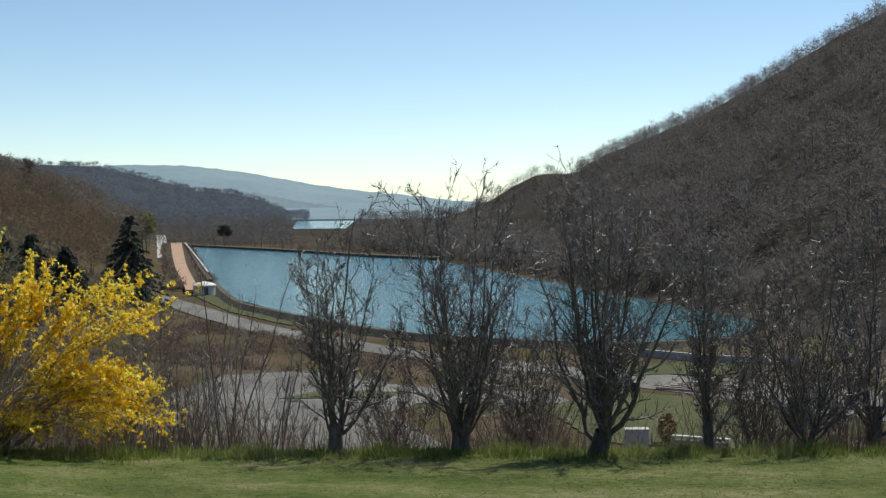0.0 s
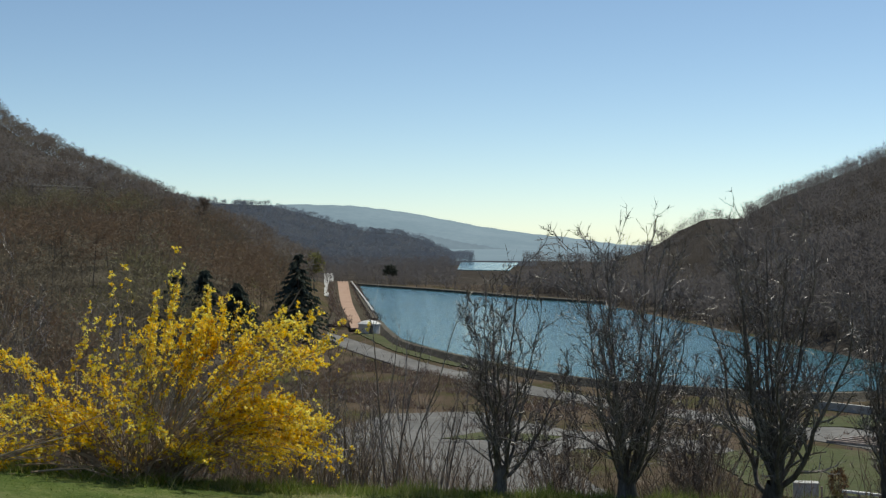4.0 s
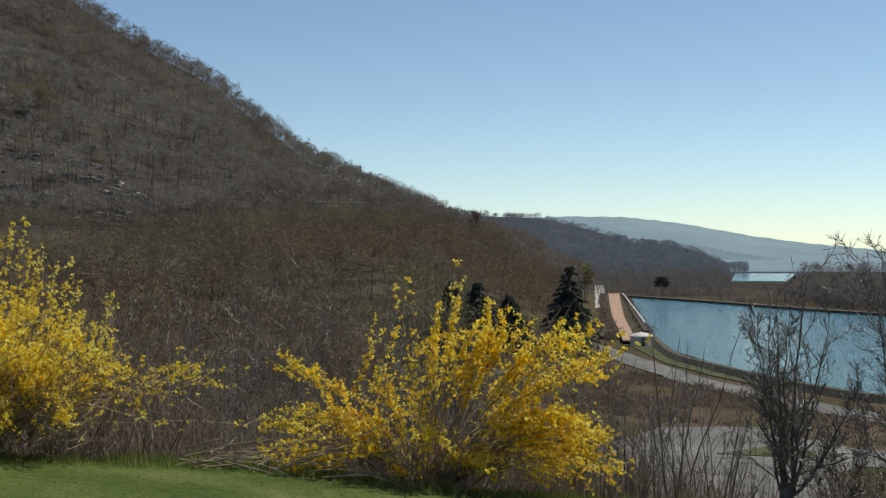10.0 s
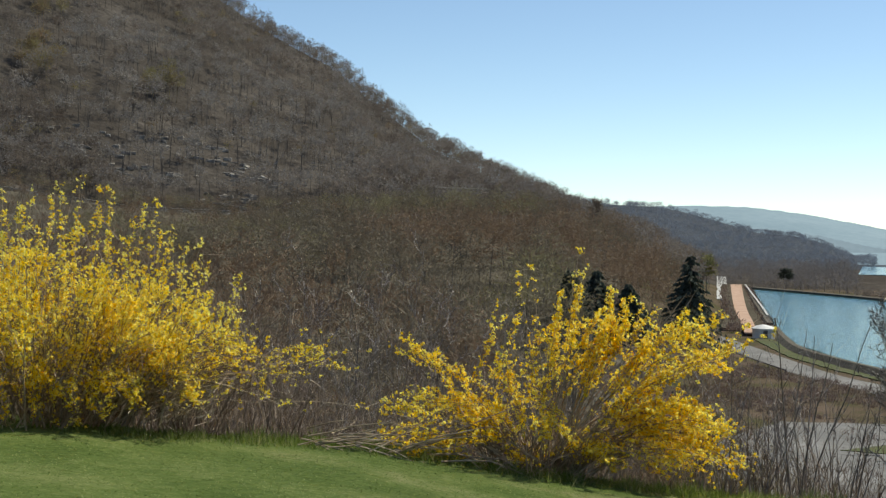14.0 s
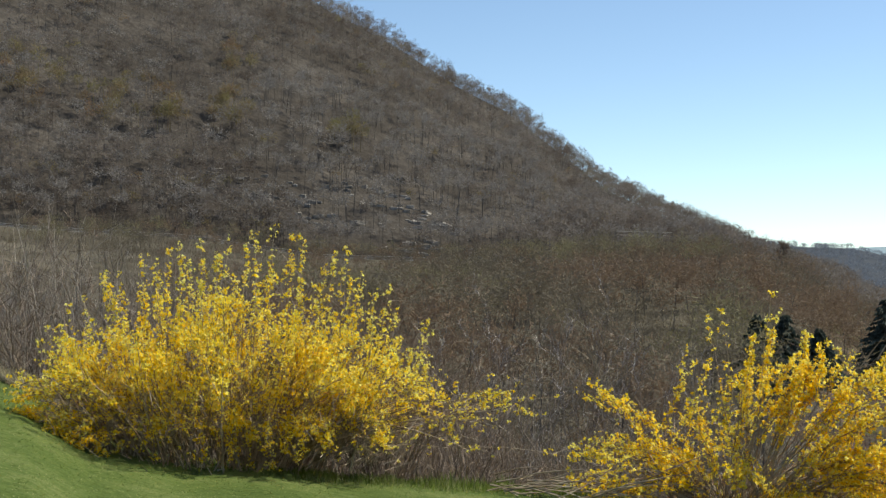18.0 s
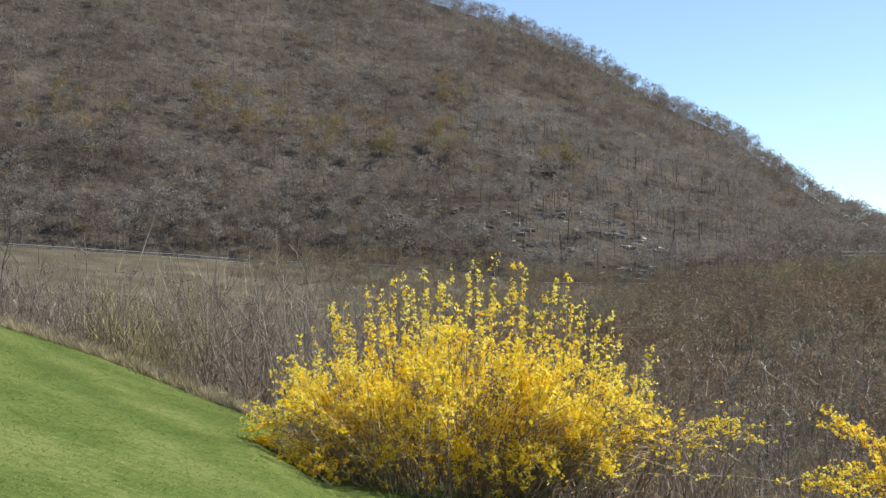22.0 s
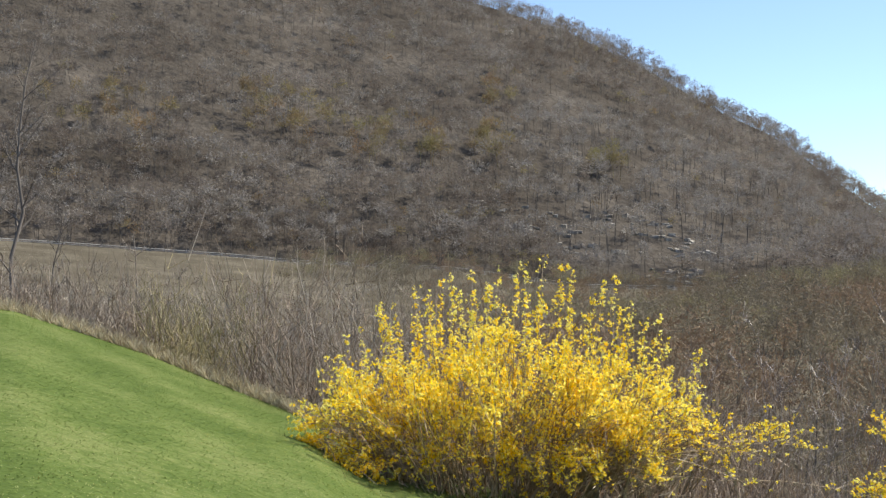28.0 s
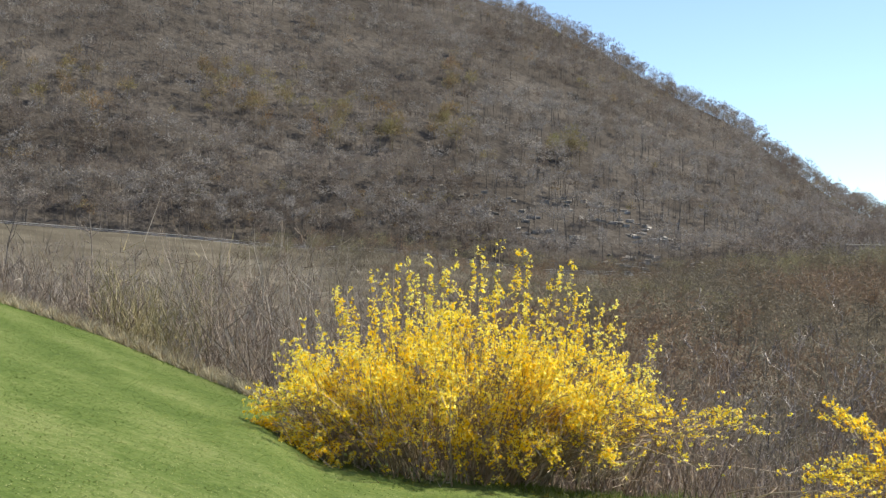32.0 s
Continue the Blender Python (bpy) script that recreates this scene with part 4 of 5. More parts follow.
# ---------------- evergreens and a leafing tree by the dam ----------------
def spruce(seed, az, r, height, radius, label, lift=0.0):
    rng = np.random.default_rng(seed)
    top = thing("spruce", at(az, r), label, "tree")
    part("trunk", Soup().sticks([(0, 0, -0.2)], [(0, 0, height * 0.98)], 0.28, 0.03, 7), M_BARK, top)
    s = Soup()
    tiers = 17
    for i in range(tiers):
        u = (i + 0.4) / tiers
        n = max(6, int(20 * (1 - u * 0.6)))
        z = height * (0.06 + 0.92 * u)
        for j in range(n):
            a = rng.uniform(0, 6.283)
            ln = radius * (1 - u) ** 0.85 * rng.uniform(0.5, 1.3) + 0.3
            z = height * (0.05 + 0.93 * u) + rng.uniform(-0.5, 0.5) * height / tiers
            e = np.array([math.cos(a) * ln, math.sin(a) * ln, z - 0.22 * ln])
            b = np.array([0, 0, z + 0.1 * ln])
            k = 26
            w = rng.uniform(0.1, 1, k)[:, None]
            c = b + (e - b) * w
            side = np.array([-math.sin(a), math.cos(a), 0])
            tip = c + (e - b) / ln * 0.55 + side * rng.uniform(-0.8, 0.8, k)[:, None] * (1 - u * 0.5) + np.array([0, 0, -0.35])
            s.slivers(c, tip, 0.6, rng)
    part("crown", s, M_SPRUCE, top, "dark green drooping needles")
    return top


def leafing_tree(seed, az, r, height, wide, mat, label, name):
    rng = np.random.default_rng(seed)
    top = thing(name, at(az, r), label, "tree")
    v, t, q = tree_form(rng, 12, 4, 6, spread=0.3, solid=True)
    part("trunk", Soup().add(v * (wide, wide, height), t, q), M_BARK, top)
    n = 1600
    d = rng.normal(size=(n, 3))
    d /= np.linalg.norm(d, axis=1)[:, None]
    lump = 0.75 + 0.25 * np.sin(d[:, 0] * 5 + seed) * np.cos(d[:, 1] * 6) + 0.15 * np.sin(d[:, 2] * 9)
    c = d * (lump * rng.uniform(0.45, 1, n) ** 0.4)[:, None] * (wide * 0.36, wide * 0.36, height * 0.3) + (0, 0, height * 0.68)
    s = Soup()
    s.slivers(c, c + rng.normal(0, 0.4, (n, 3)), 0.4, rng)
    part("crown", s, mat, top)
    return top


def build_evergreens():
    spruce(51, 13.3, 262, 17.2, 6.8, "dark green spruce standing by the dam")
    spruce(52, 18.4, 205, 13.0, 5.4, "dark spruce among the brown valley trees")
    spruce(53, 15.9, 235, 10.0, 5.0, "dark spruce among the brown valley trees")
    spruce(57, 17.3, 222, 12.0, 5.4, "dark spruce among the brown valley trees")
    leafing_tree(54, 12.6, 470, 15, 11, M_LEAFY, "small tree in fresh yellow-green leaf", "leafing_tree")
    leafing_tree(55, 9.35, 590, 9.5, 11, M_OLIVE, "rounded dark evergreen beyond the far shore", "evergreen_tree")
    rng = np.random.default_rng(56)
    v, t, q = tree_form(rng, 16, 5, 6, spread=0.16, trunk=0.02, solid=True)
    top = thing("tall_bare_tree", at(17.4, 420), "tall dark bare tree above the valley woods", "tree")
    part("trunk", Soup().add(v * (17, 17, 17), t, q), M_WOOD, top)


build_evergreens()


# ---------------- railway on the hillside ----------------
def build_railway():
    az = np.arange(17, 66, 0.5)
    r = np.full(len(az), 421.0)
    x, y = -r * np.sin(np.radians(az)), r * np.cos(np.radians(az))
    z = table(az, RAIL_Z) + 0.35
    p = np.stack([x, y, z], 1)
    out = np.stack([np.sin(np.radians(az)), -np.cos(np.radians(az)), 0 * az], 1)
    v, q = [], []
    for i in range(len(az)):
        for off, dz in ((7.5, -2.2), (5, 0.0), (-5, 0.0), (-7, -1.5)):
            v.append(p[i] + out[i] * off + (0, 0, dz))
    for i in range(len(az) - 1):
        for k in range(3):
            q.append((i * 4 + k, i * 4 + k + 1, i * 4 + 5 + k, i * 4 + 4 + k))
    tagged(new("ballast", mesh_of("ballast", v, None, q, M_BALLAST)), "grey stone ballast bed of the hillside railway", "railway", kind="structure")
    track = thing("railway_track", tuple(p[50]), "steel railway track along the wooded hillside", "railway")
    o = p[50]
    for off in (1.5, 0.06, -2.5, -3.94):
        a = p + out * off - o + (0, 0, 0.12)
        part("rail", Soup().tube(a, np.full(len(a), 0.09), 4), M_STEEL, track)
    rail = thing("guardrail", tuple(p[50]), "galvanised steel guardrail edging the railway bench", "railing")
    for h in (0.95, 0.45):
        a = p + out * 4.6 - o + (0, 0, h)
        part("beam", Soup().tube(a, np.full(len(a), 0.085), 4), M_STEEL, rail)
    for k in range(len(az)):
        a = p[k] + out[k] * 4.6 - o
        part("post", Soup().sticks([a - (0, 0, 0.2)], [a + (0, 0, 1.15)], 0.06, 0.06, 4), M_STEEL, rail)
    # signal bridge over the tracks
    g0, g1 = at(24.3, 414), at(21.9, 428)
    base = (g0 + g1) / 2
    top = thing("signal_bridge", base, "dark steel signal bridge over the hillside railway", "gantry")
    zt = EYE + 421 * math.tan(radians(1.95)) - base.z
    a, b = np.array(g0 - base), np.array(g1 - base)
    for e in (a, b):
        foot = np.array([e[0], e[1], e[2] - 0.3])
        part("post", Soup().sticks([foot], [(e[0], e[1], zt + 0.4)], 0.16, 0.14, 4), M_BARK, top)
    ta, tb = np.array([a[0], a[1], zt]), np.array([b[0], b[1], zt])
    part("beam", Soup().sticks([ta], [tb], 0.12, 0.12, 4), M_BALLAST, top)
    part("beam", Soup().sticks([ta + (0, 0, -1.1)], [tb + (0, 0, -1.1)], 0.1, 0.1, 4), M_BARK, top)
    for i in range(8):
        c, d = ta + (tb - ta) * i / 8, ta + (tb - ta) * (i + 1) / 8 + (0, 0, -1.1)
        part("brace", Soup().sticks([c], [d], 0.07, 0.07, 4), M_BARK, top)


def build_ledges():
    """Broken rock ledges on the hill above the railway."""
    rng = np.random.default_rng(61)
    for k in range(9):
        az0, r0 = (33.0, 36.5, 31.0, 38.5, 34.5, 29.5, 40.5, 35.0, 32.0)[k], (450, 462, 444, 474, 484, 440, 486, 500, 470)[k]
        base = at(az0, r0)
        top = thing("rock_ledge", base, "broken grey rock ledge on the wooded hillside", "rock", "rock ledges")
        for i in range(16):
            az, r = az0 + rng.normal(0, 1.1), r0 + rng.normal(0, 3)
            p = np.array(at(az, r) - base)
            bm = bmesh.new()
            bmesh.ops.create_cube(bm, size=1.0)
            sx, sy, sz = rng.uniform(1.2, 4.2), rng.uniform(1, 2.4), rng.uniform(0.5, 1.6)
            for v in bm.verts:
                v.co = Vector((v.co.x * sx, v.co.y * sy, v.co.z * sz)) + Vector(rng.normal(0, 0.16, 3))
            bmesh.ops.bevel(bm, geom=bm.edges[:], offset=0.12, segments=1, affect="EDGES")
            me = bpy.data.meshes.new("boulder")
            bm.to_mesh(me)
            me.materials.append(M_ROCK)
            ob = new("boulder", me)
            ob.parent = top
            ob.matrix_local = Matrix.Translation(p + np.array([0, 0, sz * 0.05])) @ pose(0, 0, 0, rng.normal(0, 7), rng.normal(0, 7), az + rng.normal(0, 14))


build_railway()
build_ledges()


# ---------------- brush along the lawn ----------------
def bent(rng, base, d, length, r0, n=5, droop=0.0, wander=0.12):
    """A cane as points and radii; droop pulls it down along the way, or up when negative."""
    pts, p, d = [np.array(base, float)], np.array(base, float), np.array(d, float)
    for i in range(n):
        d = d + rng.normal(0, wander, 3) + np.array([0, 0, -droop * (i + 1) / n])
        d = d / np.linalg.norm(d)
        p = p + d * length / n
        pts.append(p)
    return np.array(pts), np.linspace(r0, r0 * 0.3, n + 1)


def shrub_sticks(s, rng, base, height, stems, lean=0.35, twigs=7, r0=0.008, tw=0.006):
    p0, p1 = [], []
    for i in range(stems):
        a = rng.uniform(0, 6.283)
        d = (math.cos(a) * lean * rng.uniform(0.2, 1), math.sin(a) * lean * rng.uniform(0.2, 1), 1)
        b = np.array(base) + np.array([math.cos(a), math.sin(a), 0]) * rng.uniform(0, 0.25)
        pts, rad = bent(rng, b, d, height * rng.uniform(0.5, 1.1), r0 * rng.uniform(0.7, 1.3), 3, 0.0, 0.13)
        s.tube(pts, rad, 3)
        for j in range(twigs):
            u = rng.uniform(0.25, 1) * 2.99
            k = int(u)
            c = pts[k] + (pts[k + 1] - pts[k]) * (u - k)
            f = rng.normal(0, 0.5, 3) + np.array([0, 0, 0.7])
            p0.append(c)
            p1.append(c + f * rng.uniform(0.1, 0.28) * height)
    s.slivers(p0, p1, tw, rng)


def build_brush():
    rng = np.random.default_rng(23)
    s = Soup()
    for i in range(1150):
        az = rng.uniform(-21, 31)
        r = rng.uniform(15.8, 21)
        if -14 < az < -6.5 and rng.uniform(0, 1) < 0.6:
            continue
        shrub_sticks(s, rng, at(az, r, -0.05), rng.uniform(0.4, 1.25) * (1.1 if az > 6 or az < -12 else 0.85), 4, lean=0.6, twigs=7, r0=0.0055, tw=0.0055)
    solo("bank_brush", s, M_RED, "leafless brown brush along the lawn's edge", "brush", "stuff")
    s = Soup()
    for i in range(70):
        az = rng.uniform(10.3, 14.5)
        shrub_sticks(s, rng, at(az, rng.uniform(16.5, 21), -0.05), rng.uniform(0.7, 1.5), 4, lean=0.5, twigs=8, r0=0.006, tw=0.007)
    solo("olive_brush", s, M_WILLOW, "olive-green brush beside the golden bush", "brush", "stuff")
    stands = {"grey": Soup(), "tan": Soup(), "willow": Soup()}
    for i in range(2300):
        az = rng.uniform(31, 66)
        er = float(table(az, EDGE_R))
        r = er + 0.4 + 42 * rng.uniform(0, 1) ** 1.7
        b = at(az, r, -0.05)
        el = float(table(az, [(31, -3.4), (40, -0.4), (44, 1.5), (47, 2.5), (51, 2.9), (53, 2.1), (57, 1.7), (62, 2.2), (66, 2.8)]))
        reach = EYE + r * math.tan(radians(el)) - b.z
        tall = max(0.7, min(reach, 6.0)) * rng.uniform(0.35, 1.08)
        kind = "willow" if 52.6 < az < 55.6 and r < er + 12 else "tan" if az < 40 or rng.uniform(0, 1) < (0.5 if r < er + 4 else 0.2) else "grey"
        shrub_sticks(stands[kind], rng, b, tall, 4, lean=rng.uniform(0.4, 1.0), twigs=8, tw=0.007 + 0.0002 * r, r0=0.0075)
    solo("slope_brush", stands["grey"], M_STEM, "dense grey leafless brush below the lawn", "brush", "stuff")
    solo("tan_brush", stands["tan"], M_RED, "tan leafless brush along the lawn's upper edge", "brush", "stuff")
    solo("willow_brush", stands["willow"], M_WILLOW, "yellowish willow brush below the lawn", "brush", "stuff")
    s = Soup()
    n = 24000
    az = rng.uniform(44, 66, n)
    r = table(az, EDGE_R) + rng.normal(-0.12, 0.14, n)
    x, y = -r * np.sin(np.radians(az)), r * np.cos(np.radians(az))
    c = np.stack([x, y, land(x, y) - 0.01], 1)
    s.slivers(c, c + (rng.normal(0, 0.5, (n, 3)) * (1, 1, 0.2) + (0, 0, 1)) * (rng.uniform(0.05, 0.32, n) * (0.6 + 0.4 * np.sin(az * 9)))[:, None], 0.018, rng)
    solo("dry_grass", s, M_STRAW, "dry straw-coloured grass along the lawn's upper edge", "grass", "stuff")


build_brush()


# ---------------- bare multi-stemmed trees at the lawn's edge ----------------
def side_shoot(rng, ax, spread):
    side = np.cross(ax, rng.normal(size=3))
    side /= np.linalg.norm(side)
    return ax * 0.85 + side * spread + np.array([0, 0, 0.18])


def branch_mesh(rng, base, d, length, rad):
    """One crooked branch with its side shoots and fine twigs."""
    s = Soup()
    pts, rr = bent(rng, base, d, length, rad, 5, -0.13, 0.17)
    s.tube(pts, np.maximum(rr * 1.25, 0.0034), 4)
    t0, t1 = [], []
    for i in range(6):
        u = (0.15 + 0.83 * (i + rng.uniform(0, 1)) / 6) * 5
        k = min(int(u), 4)
        p = pts[k] + (pts[k + 1] - pts[k]) * (u - k)
        ax = (pts[k + 1] - pts[k]) / np.linalg.norm(pts[k + 1] - pts[k])
        q, qr = bent(rng, p, side_shoot(rng, ax, rng.uniform(0.5, 0.95)), length * rng.uniform(0.22, 0.5), max(rr[k] * 0.55, 0.0028), 3, -0.1, 0.3)
        s.tube(q, np.maximum(qr * 1.2, 0.0022), 3)
        for j in range(6):
            w = rng.uniform(0.15, 1) * 2.99
            m = int(w)
            c = q[m] + (q[m + 1] - q[m]) * (w - m)
            f = (q[m + 1] - q[m]) / np.linalg.norm(q[m + 1] - q[m]) * 0.6 + rng.normal(0, 0.5, 3) + np.array([0, 0, 0.2])
            t0.append(c)
            t1.append(c + f * rng.uniform(0.03, 0.11))
    for i in range(14):
        w = rng.uniform(0.2, 1) * 4.99
        m = int(w)
        c = pts[m] + (pts[m + 1] - pts[m]) * (w - m)
        t0.append(c)
        t1.append(c + (rng.normal(0, 0.6, 3) + np.array([0, 0, 0.3])) * rng.uniform(0.03, 0.1))
    s.slivers(t0, t1, 0.0085, rng)
    return s


def vase_stem(rng, a, out, z0, z1, n=10):
    """A crooked stem that leaves the trunk outwards and soon turns upright."""
    u = np.linspace(0, 1, n + 1)
    rho = out * (0.5 * u ** 0.62 + 0.5 * u)
    sway = np.cumsum(rng.normal(0, 0.024, (n + 1, 2)), 0)
    sway -= np.linspace(0, 1, n + 1)[:, None] * sway[-1] * 0.5
    sway[0] = 0
    turn = a + 0.35 * np.cumsum(rng.normal(0, 0.12, n + 1))
    return np.stack([np.cos(turn) * rho + sway[:, 0], np.sin(turn) * rho + sway[:, 1], z0 + (z1 - z0) * (0.85 * u + 0.15 * u * u)], 1)


def lawn_tree(seed, az, r, height, width, stems, girth, fork, label, name="bare_tree", kids=14, bark=None):
    """width: half of the crown's breadth."""
    rng = np.random.default_rng(seed)
    top = thing(name, at(az, r, -0.06), label, "tree", "bare trees along the lawn")
    lean = rng.normal(0, 0.03, 2)
    s = Soup()
    s.tube([(0, 0, -0.08), (0, 0, 0.06), (lean[0] * 0.4, lean[1] * 0.4, fork * 0.5), (lean[0], lean[1], fork)], [girth * 1.7, girth * 1.15, girth * 0.95, girth * 0.9], 10)
    part("trunk", s, M_BARK, top, smooth=True)
    for i in range(stems):
        a = 6.283 * (i + rng.uniform(0, 0.7)) / stems
        out = width * (0.14 + 1.3 * rng.uniform(0, 1) ** 0.75)
        z1 = height * rng.uniform(0.75, 1.0) * (1 - 0.2 * (out / width) ** 2)
        pts = vase_stem(rng, a, out, fork * rng.uniform(0.3, 0.9), z1) + (lean[0], lean[1], 0)
        rr = girth * rng.uniform(0.2, 0.32) * np.linspace(1, 0.1, len(pts))
        stem = part("stem", Soup().tube(pts, np.maximum(rr, 0.004), 6), bark or M_BARK, top, smooth=True)
        m = len(pts) - 1
        ln = z1 - fork
        for j in range(kids):
            u = (0.1 + 0.89 * (j + rng.uniform(0, 1)) / kids) * m
            k = min(int(u), m - 1)
            p = pts[k] + (pts[k + 1] - pts[k]) * (u - k)
            ax = (pts[k + 1] - pts[k]) / np.linalg.norm(pts[k + 1] - pts[k])
            bl = min(1.0, ln * rng.uniform(0.18, 0.36)) * (1.15 - 0.5 * u / m)
            part("branch", branch_mesh(rng, p, side_shoot(rng, ax, rng.uniform(0.55, 1.1)), bl, max(rr[k] * 0.5, 0.0042)), M_TWIG, stem)
    return top


TREES = [(1, 4.75, 15.6, 3.15, 0.62, 10, 0.09, 0.42), (2, -0.6, 15.5, 3.5, 0.72, 8, 0.085, 0.3), (8, -0.98, 15.55, 3.85, 0.66, 8, 0.08, 0.28), (3, -6.66, 15.4, 3.65, 0.85, 14, 0.115, 0.34),
         (4, -11.4, 15.7, 2.65, 0.46, 8, 0.065, 0.45), (5, -15.5, 15.9, 2.7, 0.6, 11, 0.07, 0.22), (6, -18.1, 16.6, 3.6, 0.7, 8, 0.095, 0.75), 
         (10, -13.4, 17.2, 2.5, 0.6, 9, 0.045, 0.15), (11, 2.0, 17.4, 2.2, 0.5, 7, 0.04, 0.15), (12, -3.6, 17.6, 2.6, 0.6, 8, 0.045, 0.2)]
SAPLINGS = [(21, 9.3, 16.2, 2.5, 5, 0.017), (22, 7.2, 16.4, 2.0, 5, 0.013), (23, 11.0, 16.3, 1.9, 6, 0.012), (24, 12.4, 16.6, 2.1, 6, 0.012), (25, 13.6, 16.1, 1.7, 6, 0.011), (30, 10.2, 17.0, 2.3, 5, 0.013),
            (31, 8.3, 17.2, 2.0, 6, 0.012), ]
# seed, heading, distance, height, spread, stems, girth
BUDDING = [(26, 24.9, 22.0, 5.1, 1.0, 4, 0.05), (27, 26.9, 23.0, 5.7, 1.1, 4, 0.055), (28, 30.6, 22.0, 4.4, 1.0, 5, 0.045), (29, 22.4, 24.0, 5.6, 1.1, 5, 0.055), (32, 28.9, 25.0, 5.6, 1.2, 5, 0.055),
           (33, 20.0, 26.0, 5.2, 1.1, 4, 0.05), (34, 32.6, 24.0, 4.8, 1.1, 5, 0.05), (35, 17.6, 27.0, 4.6, 1.0, 4, 0.045), (36, 34.6, 27.0, 5.0, 1.2, 5, 0.05)]


def sapling(seed, az, r, height, stems, thick):
    rng = np.random.default_rng(seed)
    top = thing("sapling", at(az, r, -0.04), "slim leafless sapling in the brush below the lawn", "sapling", "saplings below the lawn")
    for i in range(stems):
        a = rng.uniform(0, 6.283)
        lean = rng.uniform(0.05, 0.3)
        b = (math.cos(a) * 0.06, math.sin(a) * 0.06, 0)
        pts, rr = bent(rng, b, (math.cos(a) * lean, math.sin(a) * lean, 1), height * rng.uniform(0.65, 1.0), thick * rng.uniform(0.6, 1), 8, -0.04, 0.08)
        s = Soup().tube(pts, rr, 5)
        t0, t1 = [], []
        for j in range(9):
            u = rng.uniform(0.25, 0.98) * 7.99
            k = int(u)
            c = pts[k] + (pts[k + 1] - pts[k]) * (u - k)
            d = pts[k + 1] - pts[k]
            q, qr = bent(rng, c, side_shoot(rng, d / np.linalg.norm(d), rng.uniform(0.4, 0.8)), height * rng.uniform(0.08, 0.24), rr[k] * 0.45 + 0.001, 4, -0.15, 0.14)
            s.tube(q, qr, 3)
            for m in range(4):
                w = q[rng.integers(1, 5)]
                t0.append(w)
                t1.append(w + (rng.normal(0, 0.5, 3) + (0, 0, 0.4)) * rng.uniform(0.05, 0.22))
        s.slivers(t0, t1, 0.005, rng)
        part("stem", s, M_TWIG, top)
    return top


def shrub(seed, az, r, height, wide, stems):
    """A bare bush of many thin stems with fine twigs."""
    rng = np.random.default_rng(seed)
    top = thing("bare_shrub", at(az, r, -0.05), "leafless grey-brown shrub between the trees", "shrub", "bare shrubs below the lawn")
    for i in range(stems):
        a = rng.uniform(0, 6.283)
        lean = wide / height * rng.uniform(0.1, 1.0)
        s = Soup()
        pts, rr = bent(rng, (math.cos(a) * 0.15, math.sin(a) * 0.15, 0), (math.cos(a) * lean, math.sin(a) * lean, 1), height * rng.uniform(0.6, 1.0), 0.011, 6, -0.03, 0.12)
        s.tube(pts, rr, 4)
        t0, t1 = [], []
        for j in range(52):
            u = rng.uniform(0.2, 1) * 5.99
            k = int(u)
            c = pts[k] + (pts[k + 1] - pts[k]) * (u - k)
            e = c + (rng.normal(0, 0.5, 3) + (0, 0, 0.45)) * rng.uniform(0.12, 0.4)
            f = c + (e - c) * rng.uniform(0.3, 0.9)
            t0 += [c, f]
            t1 += [e, f + (rng.normal(0, 0.5, 3) + (0, 0, 0.3)) * rng.uniform(0.05, 0.2)]
        s.slivers(t0, t1, 0.006, rng)
        part("stem", s, M_TWIG, top)


def slope_tree(seed, az, r, height, spread, mat, label):
    """A tall bare tree that stands in the brush below the lawn."""
    rng = np.random.default_rng(seed)
    top = thing("slope_tree", at(az, r, -0.1), label, "tree", "bare trees in the brush")
    n = 8
    ax = np.stack([np.cumsum(rng.normal(0, 0.02, n + 1)), np.cumsum(rng.normal(0, 0.02, n + 1)), np.linspace(0, 0.95, n + 1)], 1) * height
    ax -= ax[0] * (1, 1, 0)
    rad = np.linspace(0.0075, 0.0015, n + 1) * height
    part("trunk", Soup().tube(ax, rad, 7), mat, top, smooth=True)
    for i in range(20):
        u = rng.uniform(0.28, 0.97) * n * 0.999
        k = int(u)
        p = ax[k] + (ax[k + 1] - ax[k]) * (u - k)
        a = rng.uniform(0, 6.283)
        ln = spread * rng.uniform(0.5, 1.0) * (1.2 - 0.8 * u / n)
        part("limb", branch_mesh(rng, p, (math.cos(a), math.sin(a), rng.uniform(0.6, 1.4)), ln, max(rad[k] * 0.42, 0.012)), mat, top)


def build_slope_trees():
    dark, pale = "tall dark leafless tree standing in the brush", "slim pale leafless tree standing in the brush"
    for row in ((91, 61.6, 46, 12.5, 3.2, M_TRUNK, dark), (92, 62.6, 52, 13.0, 3.4, M_TRUNK, dark), (93, 60.1, 58, 9.0, 2.6, M_TRUNK, dark), (94, 55.9, 50, 8.0, 1.9, M_STEM, pale),
                (95, 54.9, 56, 8.4, 2.0, M_STEM, pale), (96, 51.0, 46, 6.5, 2.4, M_STEM, pale), (97, 49.6, 52, 7.5, 2.6, M_STEM, pale)):
        slope_tree(*row)


def build_shrubs():
    for row in ((81, -4.3, 17.6, 2.2, 0.9, 15), (82, -3.1, 18.2, 1.9, 0.8, 12), (83, -13.6, 17.5, 2.3, 1.0, 15), (84, -15.2, 17.9, 2.2, 1.0, 13), (85, -17.4, 18.0, 2.6, 1.0, 14), (87, 1.9, 18.4, 1.9, 0.9, 10), (88, 12.4, 17.8, 1.9, 0.9, 11), (89, 10.0, 18.4, 2.0, 0.9, 11)):
        shrub(*row)


